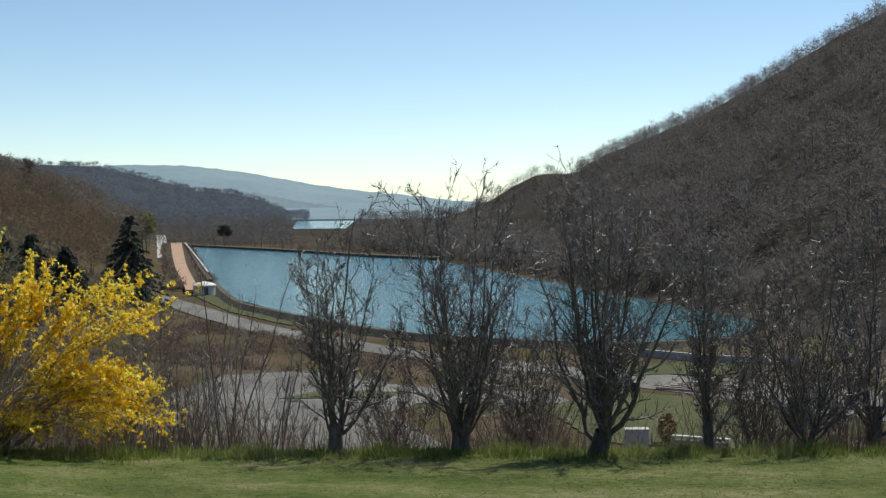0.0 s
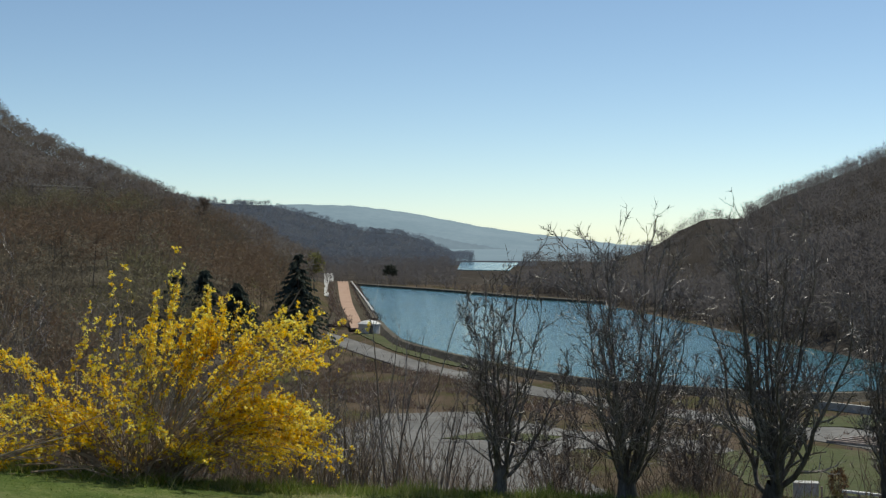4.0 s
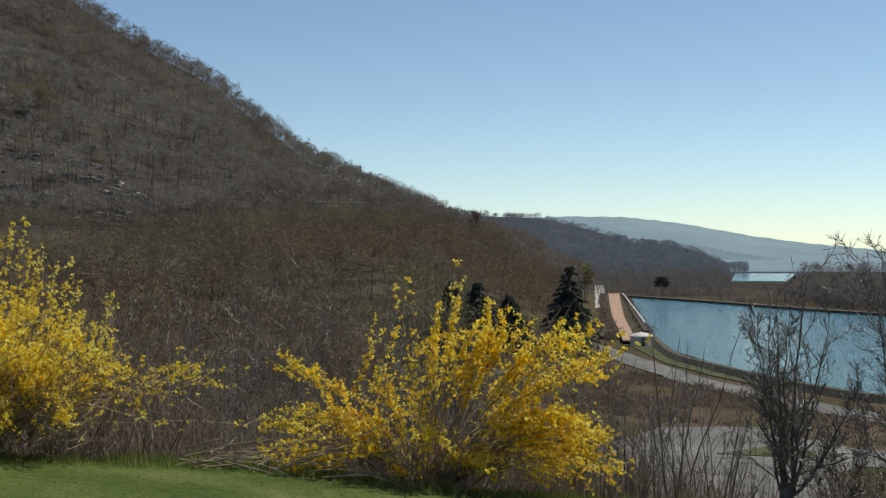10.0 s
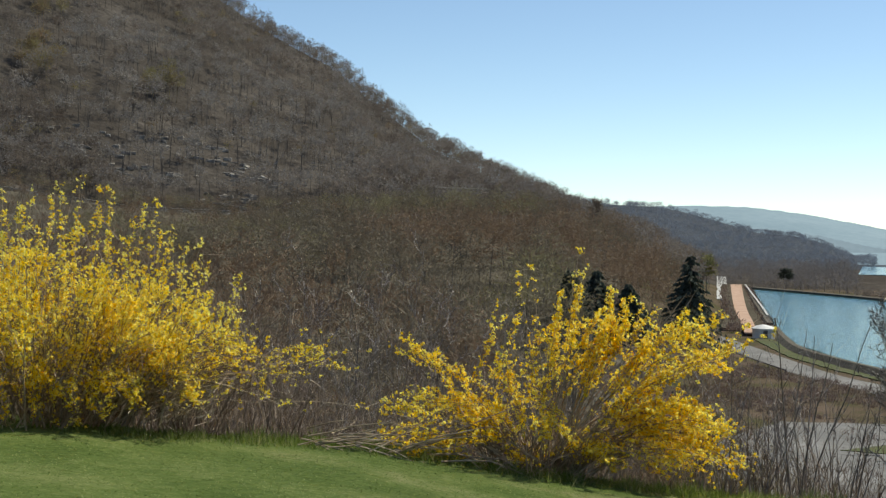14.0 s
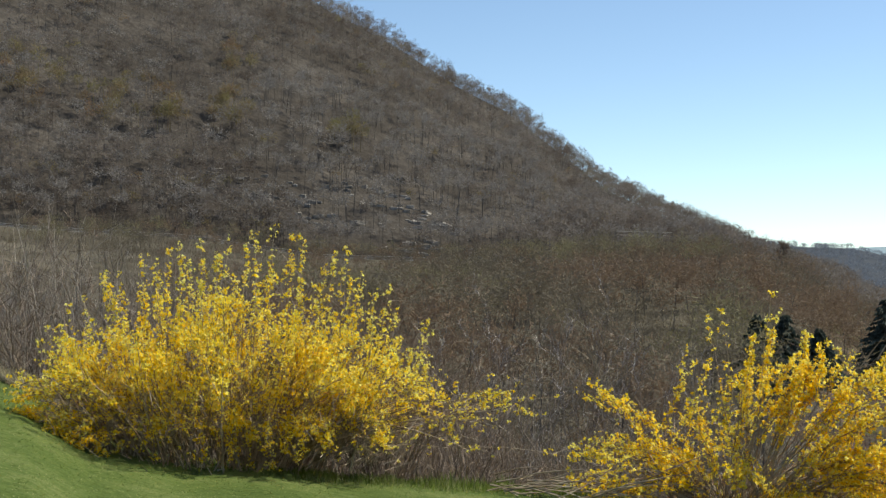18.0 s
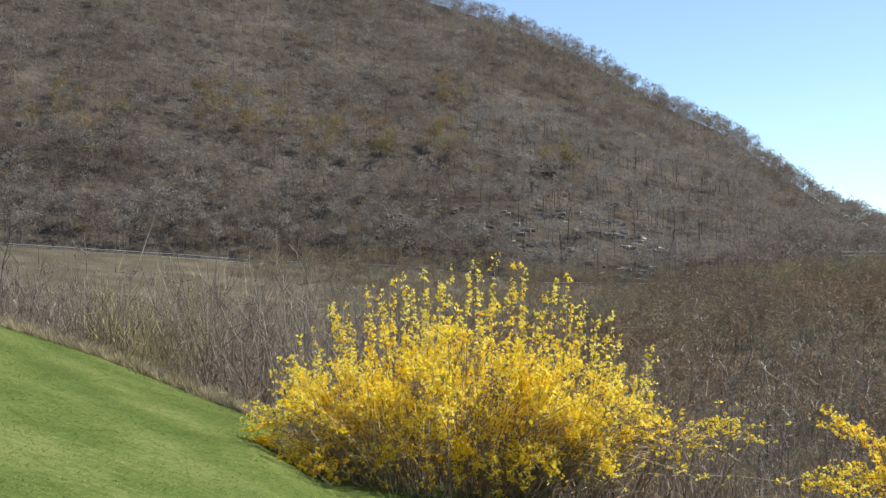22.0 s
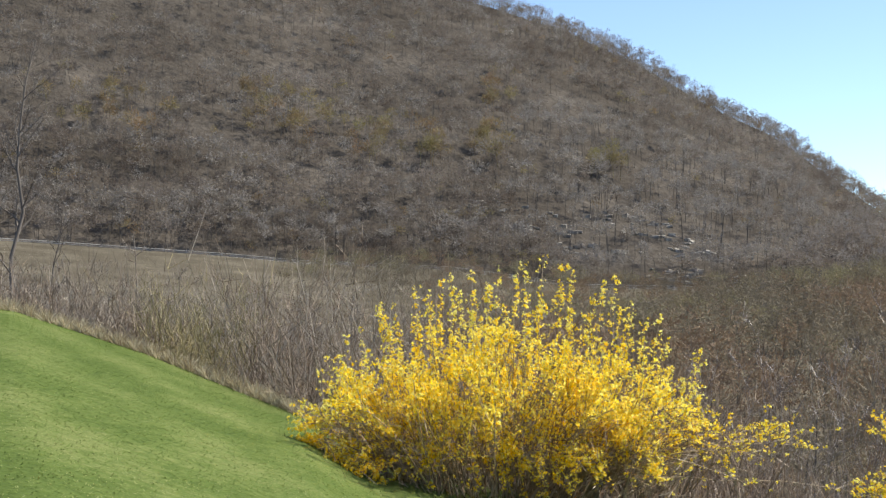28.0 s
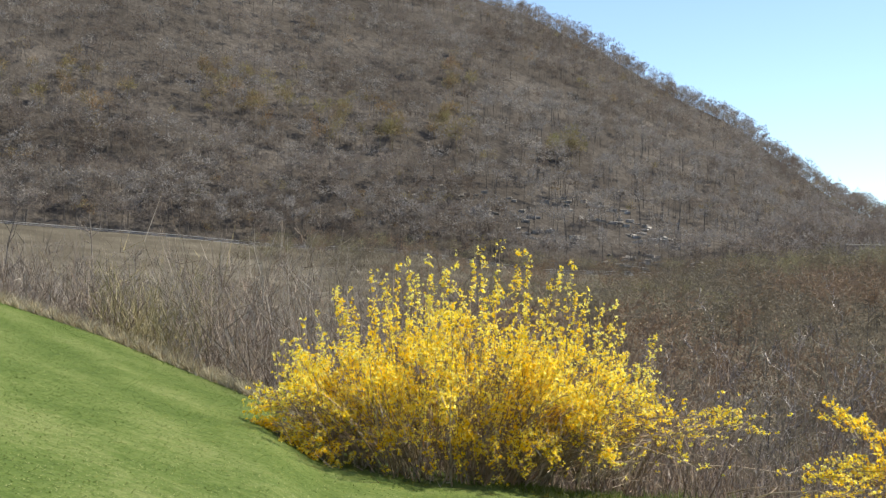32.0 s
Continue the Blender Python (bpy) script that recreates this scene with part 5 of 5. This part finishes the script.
def budding_tree(seed, az, r, height, spread, stems, girth):
    """A slim bank tree with pale buds on its twigs."""
    top = lawn_tree(seed, az, r, height, spread, stems, girth, 0.5, "slim leafless tree with pale buds below the lawn", "budding_tree", 8, M_STEM)
    tagged(top, group="budding trees below the lawn")
    rng = np.random.default_rng(seed + 500)
    tips = Soup()
    n = 190
    a, out, z = rng.uniform(0, 6.283, n), spread * rng.uniform(0.1, 1.1, n) ** 0.6, height * rng.uniform(0.45, 1.0, n)
    c = np.stack([np.cos(a) * out, np.sin(a) * out, z], 1)
    tips.sticks(c, c + rng.normal(0, 0.012, (n, 3)) + (0, 0, 0.022), 0.009, 0.002, 3)
    tagged(part("bud_mass", tips, M_BUDS, top, "pale pinkish buds"), kind="stuff")


def build_trees():
    for row in TREES:
        lawn_tree(*row, "dark leafless many-stemmed tree at the lawn's edge")
    for row in SAPLINGS:
        sapling(*row)
    for row in BUDDING:
        budding_tree(*row)


build_trees()
build_shrubs()
build_slope_trees()


# ---------------- forsythia ----------------
def blossoms(s, rng, c, size):
    """Four-petalled blossoms: two crossed, cupped strips each."""
    c = np.asarray(c, float).reshape(-1, 3)
    k = len(c)
    ax = rng.normal(size=(k, 3))
    ax /= np.linalg.norm(ax, axis=1)[:, None]
    u = np.cross(ax, rng.normal(size=(k, 3)))
    u /= np.linalg.norm(u, axis=1)[:, None]
    w = np.cross(ax, u)
    sz = (size * rng.uniform(0.7, 1.25, k))[:, None]
    h = 0.42
    v = np.stack([c + u * sz + ax * sz * 0.45, c + w * sz * h, c - u * sz + ax * sz * 0.45, c - w * sz * h,
                  c + w * sz + ax * sz * 0.4, c - u * sz * h, c - w * sz + ax * sz * 0.4, c + u * sz * h], 1)
    i = (np.arange(k) * 8)[:, None]
    t = np.concatenate([i + np.array([[0, 1, 3]]), i + np.array([[2, 3, 1]]), i + np.array([[4, 5, 7]]), i + np.array([[6, 7, 5]])])
    s.add(v.reshape(-1, 3), t)


def arch(rng, b, e, lift, crook=0.014):
    """A cane from b that rises and bends over to end at e."""
    b, e = np.array(b, float), np.array(e, float)
    m = b * 0.45 + e * 0.55 + np.array([0, 0, lift])
    u = np.linspace(0, 1, 9)[:, None]
    pts = b * (1 - u) ** 2 + 2 * m * u * (1 - u) + e * u * u
    pts[1:] += np.cumsum(rng.normal(0, crook, (8, 3)), 0)
    return pts


def clumps(p, seed):
    """How thickly the blossoms sit at places in the bush: clumps and gaps a hand to an arm across."""
    x, y, z = p[:, 0], p[:, 1], p[:, 2]
    f = np.sin(x * 7.1 + seed) * np.sin(z * 8.3 + 1.3 * seed) * 0.6 + np.sin(x * 3.3 + z * 4.1 + y * 2.7 + seed) * 0.5
    f += 0.4 * np.sin(x * 17 + z * 5 + y * 13) * np.sin(z * 19 + y * 7)
    return np.clip(0.62 + 0.6 * f, 0.06, 1.25)


class Bloom:
    """Canes, twigs and knots of blossom of one bush, gathered shoot by shoot."""

    def __init__(self, seed, thick):
        self.rng, self.seed, self.thick = np.random.default_rng(seed), seed, thick
        self.lines, self.t0, self.t1, self.knots = [], [], [], []

    def knot(self, p, dense):
        """Keeps the knots that the clumps allow."""
        p = np.asarray(p, float).reshape(-1, 3)
        keep = self.rng.uniform(0, 1, len(p)) < dense * clumps(p, self.seed)
        self.knots.append(p[keep])

    def cane(self, pts, rad, dense, low=0.35, twigs=9, reach=(0.12, 0.42), fan=0.4, shade=None):
        rng = self.rng
        self.lines.append((pts, rad))
        ln = float(np.linalg.norm(np.diff(pts, axis=0), axis=1).sum())
        for j in range(int(twigs * ln) + 1):
            u = (low + (1 - low) * rng.uniform(0, 1) ** 0.8) * 7.99
            k = int(u)
            c = pts[k] + (pts[k + 1] - pts[k]) * (u - k)
            f = pts[k + 1] - pts[k]
            f = f / np.linalg.norm(f) * 0.6 + rng.normal(0, fan, 3) + np.array([0, 0, 0.15])
            e = c + f / np.linalg.norm(f) * rng.uniform(*reach)
            self.t0.append(c)
            self.t1.append(e)
            n = max(2, int(np.linalg.norm(e - c) / 0.042))
            self.knot(c + (e - c) * rng.uniform(0.1, 1.03, n)[:, None], dense * rng.uniform(0.35, 1.3) * (shade(0.5 * (c + e)) if shade else 1.0))
        u = np.linspace(low, 0.999, max(2, int(ln * (1 - low) / 0.045))) * 7.99
        k = u.astype(int)
        p = pts[k] + (pts[k + 1] - pts[k]) * (u - k)[:, None]
        self.knot(p, dense * 0.8 * (shade(p.mean(0)) if shade else 1.0))

    def wand(self, b, e, dense, rad=0.006):
        """An upright shoot with blossoms all along it, thinning to the tip."""
        rng = self.rng
        pts = arch(rng, b, e, 0.03, 0.01)
        self.lines.append((pts, rad))
        ln = float(np.linalg.norm(np.array(e) - np.array(b)))
        u = rng.uniform(0.15, 1, int(ln / 0.021)) * 7.99
        k = u.astype(int)
        p = pts[k] + (pts[k + 1] - pts[k]) * (u - k)[:, None] + rng.normal(0, 0.022, (len(u), 3)) * (1, 1, 0.5)
        keep = rng.uniform(0, 1, len(p)) < dense * (1.15 - 0.5 * u / 8)
        self.knots.append(p[keep])

    def heart(self, n, wide, deep, high):
        """Bare brown twigs inside the bush."""
        rng = self.rng
        c = np.stack([rng.uniform(-wide[0], wide[1], n), rng.normal(0, deep, n), rng.uniform(0.02, high, n)], 1)
        c[:, 2] *= np.sqrt(np.clip(1 - (c[:, 0] / (wide[1] * 1.15)) ** 2, 0.1, 1))
        d = rng.normal(0, 0.11, (n, 3)) + np.stack([c[:, 0] * 0.07, 0 * c[:, 0], 0.13 + 0 * c[:, 0]], 1)
        self.t0 += list(c)
        self.t1 += list(c + d)

    def build(self, az, r, label, petals, flower):
        rng = self.rng
        top = thing("forsythia", at(az, r, -0.03), label, "bush", "forsythia bushes")
        for pts, rad in self.lines:
            part("cane", Soup().tube(pts, np.linspace(rad, rad * 0.3, 9), 3), M_CANE, top)
        ts, fs = Soup(), Soup()
        ts.slivers(self.t0, self.t1, 0.009, rng)
        c = np.concatenate(self.knots)
        c = np.repeat(c, self.thick, 0)
        blossoms(fs, rng, c + rng.normal(0, 0.0135, c.shape), flower)
        tagged(part("twig_mass", ts, M_CANE, top), kind="stuff")
        tagged(part("blossoms", fs, petals, top, "bright yellow four-petalled blossoms"), kind="stuff")
        top.rotation_euler[2] = radians(az)
        return top


def golden_forsythia():
    """Open bush: separate heavy arms that spread from one dark foot."""
    g = Bloom(31, 3)
    rng = g.rng
    # across, height, spread, canes, bloom, depth
    lobes = [(-1.5, 0.62, 0.2, 11, 1.0, 0.35), (-0.95, 0.85, 0.2, 10, 1.0, 0.4), (-0.6, 0.5, 0.22, 9, 1.0, 0.45), (-1.35, 1.4, 0.1, 3, 1.0, 0.2), (-0.35, 1.15, 0.18, 7, 0.9, 0.35),
             (0.25, 1.6, 0.16, 8, 0.95, 0.3), (0.85, 1.75, 0.13, 10, 1.25, 0.22), (1.75, 1.65, 0.16, 8, 1.1, 0.25), (2.0, 1.35, 0.16, 8, 1.1, 0.3),
             (1.25, 0.8, 0.24, 11, 1.15, 0.4), (1.85, 0.65, 0.18, 14, 1.25, 0.35), (1.9, 0.3, 0.18, 7, 1.2, 0.3), (0.75, 0.35, 0.18, 6, 1.1, 0.35), (-0.25, 0.25, 0.13, 5, 1.2, 0.3), (0.35, 0.8, 0.2, 5, 0.8, 0.4),
             (1.0, 0.25, 0.2, 8, 1.2, 0.35), (1.5, 0.22, 0.2, 8, 1.2, 0.3), (2.2, 0.2, 0.15, 5, 1.1, 0.3), (-1.0, 0.3, 0.2, 6, 1.0, 0.35)]
    for x, z, sp, n, bloom, deep in lobes:
        for i in range(n):
            e = (x + rng.normal(0, sp), rng.normal(0, deep) - 0.3 * deep, max(0.1, z + rng.normal(0, sp * 0.6)))
            b = (rng.normal(0.1, 0.2) + 0.1 * x, rng.normal(0, 0.16), 0)
            g.cane(arch(rng, b, e, 0.26 * abs(x) + 0.1), 0.012, bloom, low=0.42, twigs=12, reach=(0.08, 0.3), fan=0.42)
    wands = [(-0.7, 1.0, -0.45, 2.0, 0.7), (-0.5, 1.0, -0.2, 1.85, 0.7), (0.0, 1.2, -0.1, 2.55, 0.3), (-0.1, 1.2, 0.05, 1.75, 0.8), (0.2, 1.4, 0.3, 2.2, 0.9), (0.35, 1.3, 0.5, 2.3, 1.0), (0.3, 1.2, 0.45, 2.65, 0.45),
             (0.8, 1.5, 0.85, 2.25, 1.1), (0.95, 1.5, 1.05, 2.2, 1.1), (1.1, 1.5, 1.25, 2.05, 1.0), (1.5, 1.5, 1.75, 1.98, 1.0), (1.7, 1.5, 2.1, 1.9, 1.0), (1.9, 1.4, 2.5, 1.85, 0.7), (1.2, 1.2, 1.45, 1.9, 0.5), (-1.2, 1.2, -1.6, 1.6, 0.8)]
    for x0, z0, x1, z1, dense in wands:
        y = rng.normal(-0.1, 0.3)
        for k in range(2):
            g.wand((x0 + rng.normal(0, 0.05), y, z0), (x1 + k * rng.normal(0, 0.14), y + rng.normal(0, 0.1), z1 * (1 - 0.08 * k * rng.uniform(0, 1))), dense)
    g.heart(900, (0.6, 0.9), 0.25, 0.6)
    g.build(20.5, 15.4, "golden forsythia bush in full bloom on the lawn's edge", M_GOLD, 0.0225)


def lemon_forsythia():
    """Broad dome on many canes, with upright wands above and a dark, open underside."""
    g = Bloom(32, 3)
    rng = g.rng

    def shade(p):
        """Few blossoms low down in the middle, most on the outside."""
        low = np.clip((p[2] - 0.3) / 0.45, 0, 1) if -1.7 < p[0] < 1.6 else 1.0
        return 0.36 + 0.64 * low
    for i in range(215):
        phi = radians(rng.uniform(4, 176))
        a = 2.35 if math.cos(phi) < 0 else 2.5
        out = rng.uniform(0.68, 1.0)
        x = a * math.cos(phi) * out + 0.05
        z = (0.22 + 1.63 * math.sin(phi) ** 0.9) * out
        y = rng.normal(-0.25, 0.55) * (0.5 + 0.5 * math.sin(phi))
        b = (x * 0.5 + rng.normal(0, 0.25), y * 0.4 + rng.normal(0, 0.12), 0)
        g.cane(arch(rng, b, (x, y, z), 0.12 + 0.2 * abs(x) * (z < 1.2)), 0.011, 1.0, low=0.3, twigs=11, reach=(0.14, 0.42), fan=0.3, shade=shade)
    # low hanging sprays before the dark underside
    for x in (-1.9, -1.7, -1.5, -1.2, -0.95, -0.75, -0.55, -0.25, 0.05, 0.35, 0.6, 0.8, 1.0, 1.15, 1.4, 1.7):
        for k in range(4):
            e = (x + rng.normal(0, 0.1), -0.8 + rng.normal(0, 0.14), rng.uniform(0.08, 0.6))
            g.cane(arch(rng, (x * 0.6, -0.2, 0.25), e, 0.5), 0.007, 1.25, low=0.45, twigs=12, reach=(0.05, 0.16), fan=0.4)
    for x in np.linspace(-2.0, 2.3, 58):
        x = float(x) + rng.normal(0, 0.07)
        dome = 0.3 + 1.5 * math.sqrt(max(0.05, 1 - (x / 2.55) ** 2))
        t = float(table(x, [(-2.1, 1.35), (-1.8, 1.75), (-1.3, 2.3), (-0.7, 2.6), (0.5, 2.85), (1.3, 2.75), (1.6, 2.45), (2.0, 2.1), (2.4, 1.6)]))
        y = rng.normal(-0.1, 0.4)
        g.wand((x * 0.93, y, dome * 0.75), (x * 1.02 + rng.normal(0, 0.07), y + rng.normal(0, 0.08), dome + (t - dome) * rng.uniform(0.3, 1.0)), rng.uniform(0.5, 1.0))
    # thin low arms that reach towards the other bush
    for i in range(22):
        x = rng.uniform(2.2, 4.2)
        e = (x, rng.normal(-0.1, 0.35), rng.uniform(0.25, 0.95) - 0.1 * (x - 2.2))
        g.cane(arch(rng, (rng.uniform(0.9, 1.6), rng.normal(0, 0.3), rng.uniform(0.1, 0.5)), e, 0.25), 0.008, 0.4, low=0.5, twigs=6, reach=(0.1, 0.35), fan=0.3)
    g.heart(6000, (2.0, 2.0), 0.45, 1.15)
    g.build(42.0, 15.4, "large rounded yellow forsythia bush in full bloom", M_YELLOW, 0.021)


def build_forsythia():
    golden_forsythia()
    lemon_forsythia()
    # cut branches lying between the two bushes
    rng = np.random.default_rng(71)
    pile = thing("brush_pile", at(26.5, 15.1), "bare cut branches heaped on the grass between bushes", "branches")
    base = pile.location.copy()
    for i in range(44):
        az = rng.uniform(24.5, 31.0)
        p = np.array(at(az, rng.uniform(14.6, 15.6)) - base) + (0, 0, rng.uniform(0.01, 0.16))
        a = radians(24 + rng.normal(0, 22))
        d = (math.cos(a), math.sin(a), rng.uniform(-0.02, 0.3))
        q, rr = bent(rng, p, d, rng.uniform(0.5, 1.5), rng.uniform(0.006, 0.013), 5, 0.12, 0.14)
        part("stick", Soup().tube(q, rr, 4), M_CANE, pile)


build_forsythia()


# ---------------- grass blades on the lawn ----------------
def build_grass():
    rng = np.random.default_rng(41)
    s = Soup()
    sp = scatter(rng, 300000, -21, 66, 8.0, 26, lambda a, r: r < table(a, EDGE_R) + 0.2)
    k = len(sp)
    a = rng.uniform(0, 6.283, k)
    ln, wd = rng.uniform(0.01, 0.032, k), rng.uniform(0.003, 0.007, k)
    u, w = np.stack([np.cos(a), np.sin(a), 0 * a], 1), np.stack([-np.sin(a), np.cos(a), 0 * a], 1)
    tilt = rng.uniform(0.002, 0.012, k)[:, None] * np.array([0, 0, 1.0])
    c = sp + (0, 0, 0.004)
    v = np.stack([c - w * wd[:, None], c + u * ln[:, None] + tilt, c + w * wd[:, None]], 1)
    s.add(v.reshape(-1, 3), np.arange(k * 3).reshape(-1, 3))
    solo("lawn_grass", s, M_BLADE, "short green mown grass", "grass", "stuff")
    # unmown fringe
    s = Soup()
    n = 70000
    az = rng.uniform(-21, 66, n)
    clump = 0.5 + 0.5 * np.sin(az * 1.7) * np.cos(az * 0.63 + 1) + 0.25 * np.sin(az * 5.1)
    r = table(az, EDGE_R) + rng.normal(-0.12, 0.3, n) - 0.25 * rng.uniform(0, 1, n) * clump
    tall = table(az, [(30, 1.0), (40, 0.6), (44, 0.3), (66, 0.3)]) * rng.uniform(0.03, 0.11, n) * (0.55 + 0.9 * np.clip(clump, 0, 1))
    x, y = -r * np.sin(np.radians(az)), r * np.cos(np.radians(az))
    sp = np.stack([x, y, land(x, y) - 0.01], 1)
    d = rng.normal(0, 0.45, (n, 3)) + np.array([0, 0, 1.0])
    s.slivers(sp, sp + d * tall[:, None], 0.008, rng)
    solo("fringe_grass", s, M_LONG, "longer uneven green grass along the lawn's edge", "grass", "stuff")


build_grass()
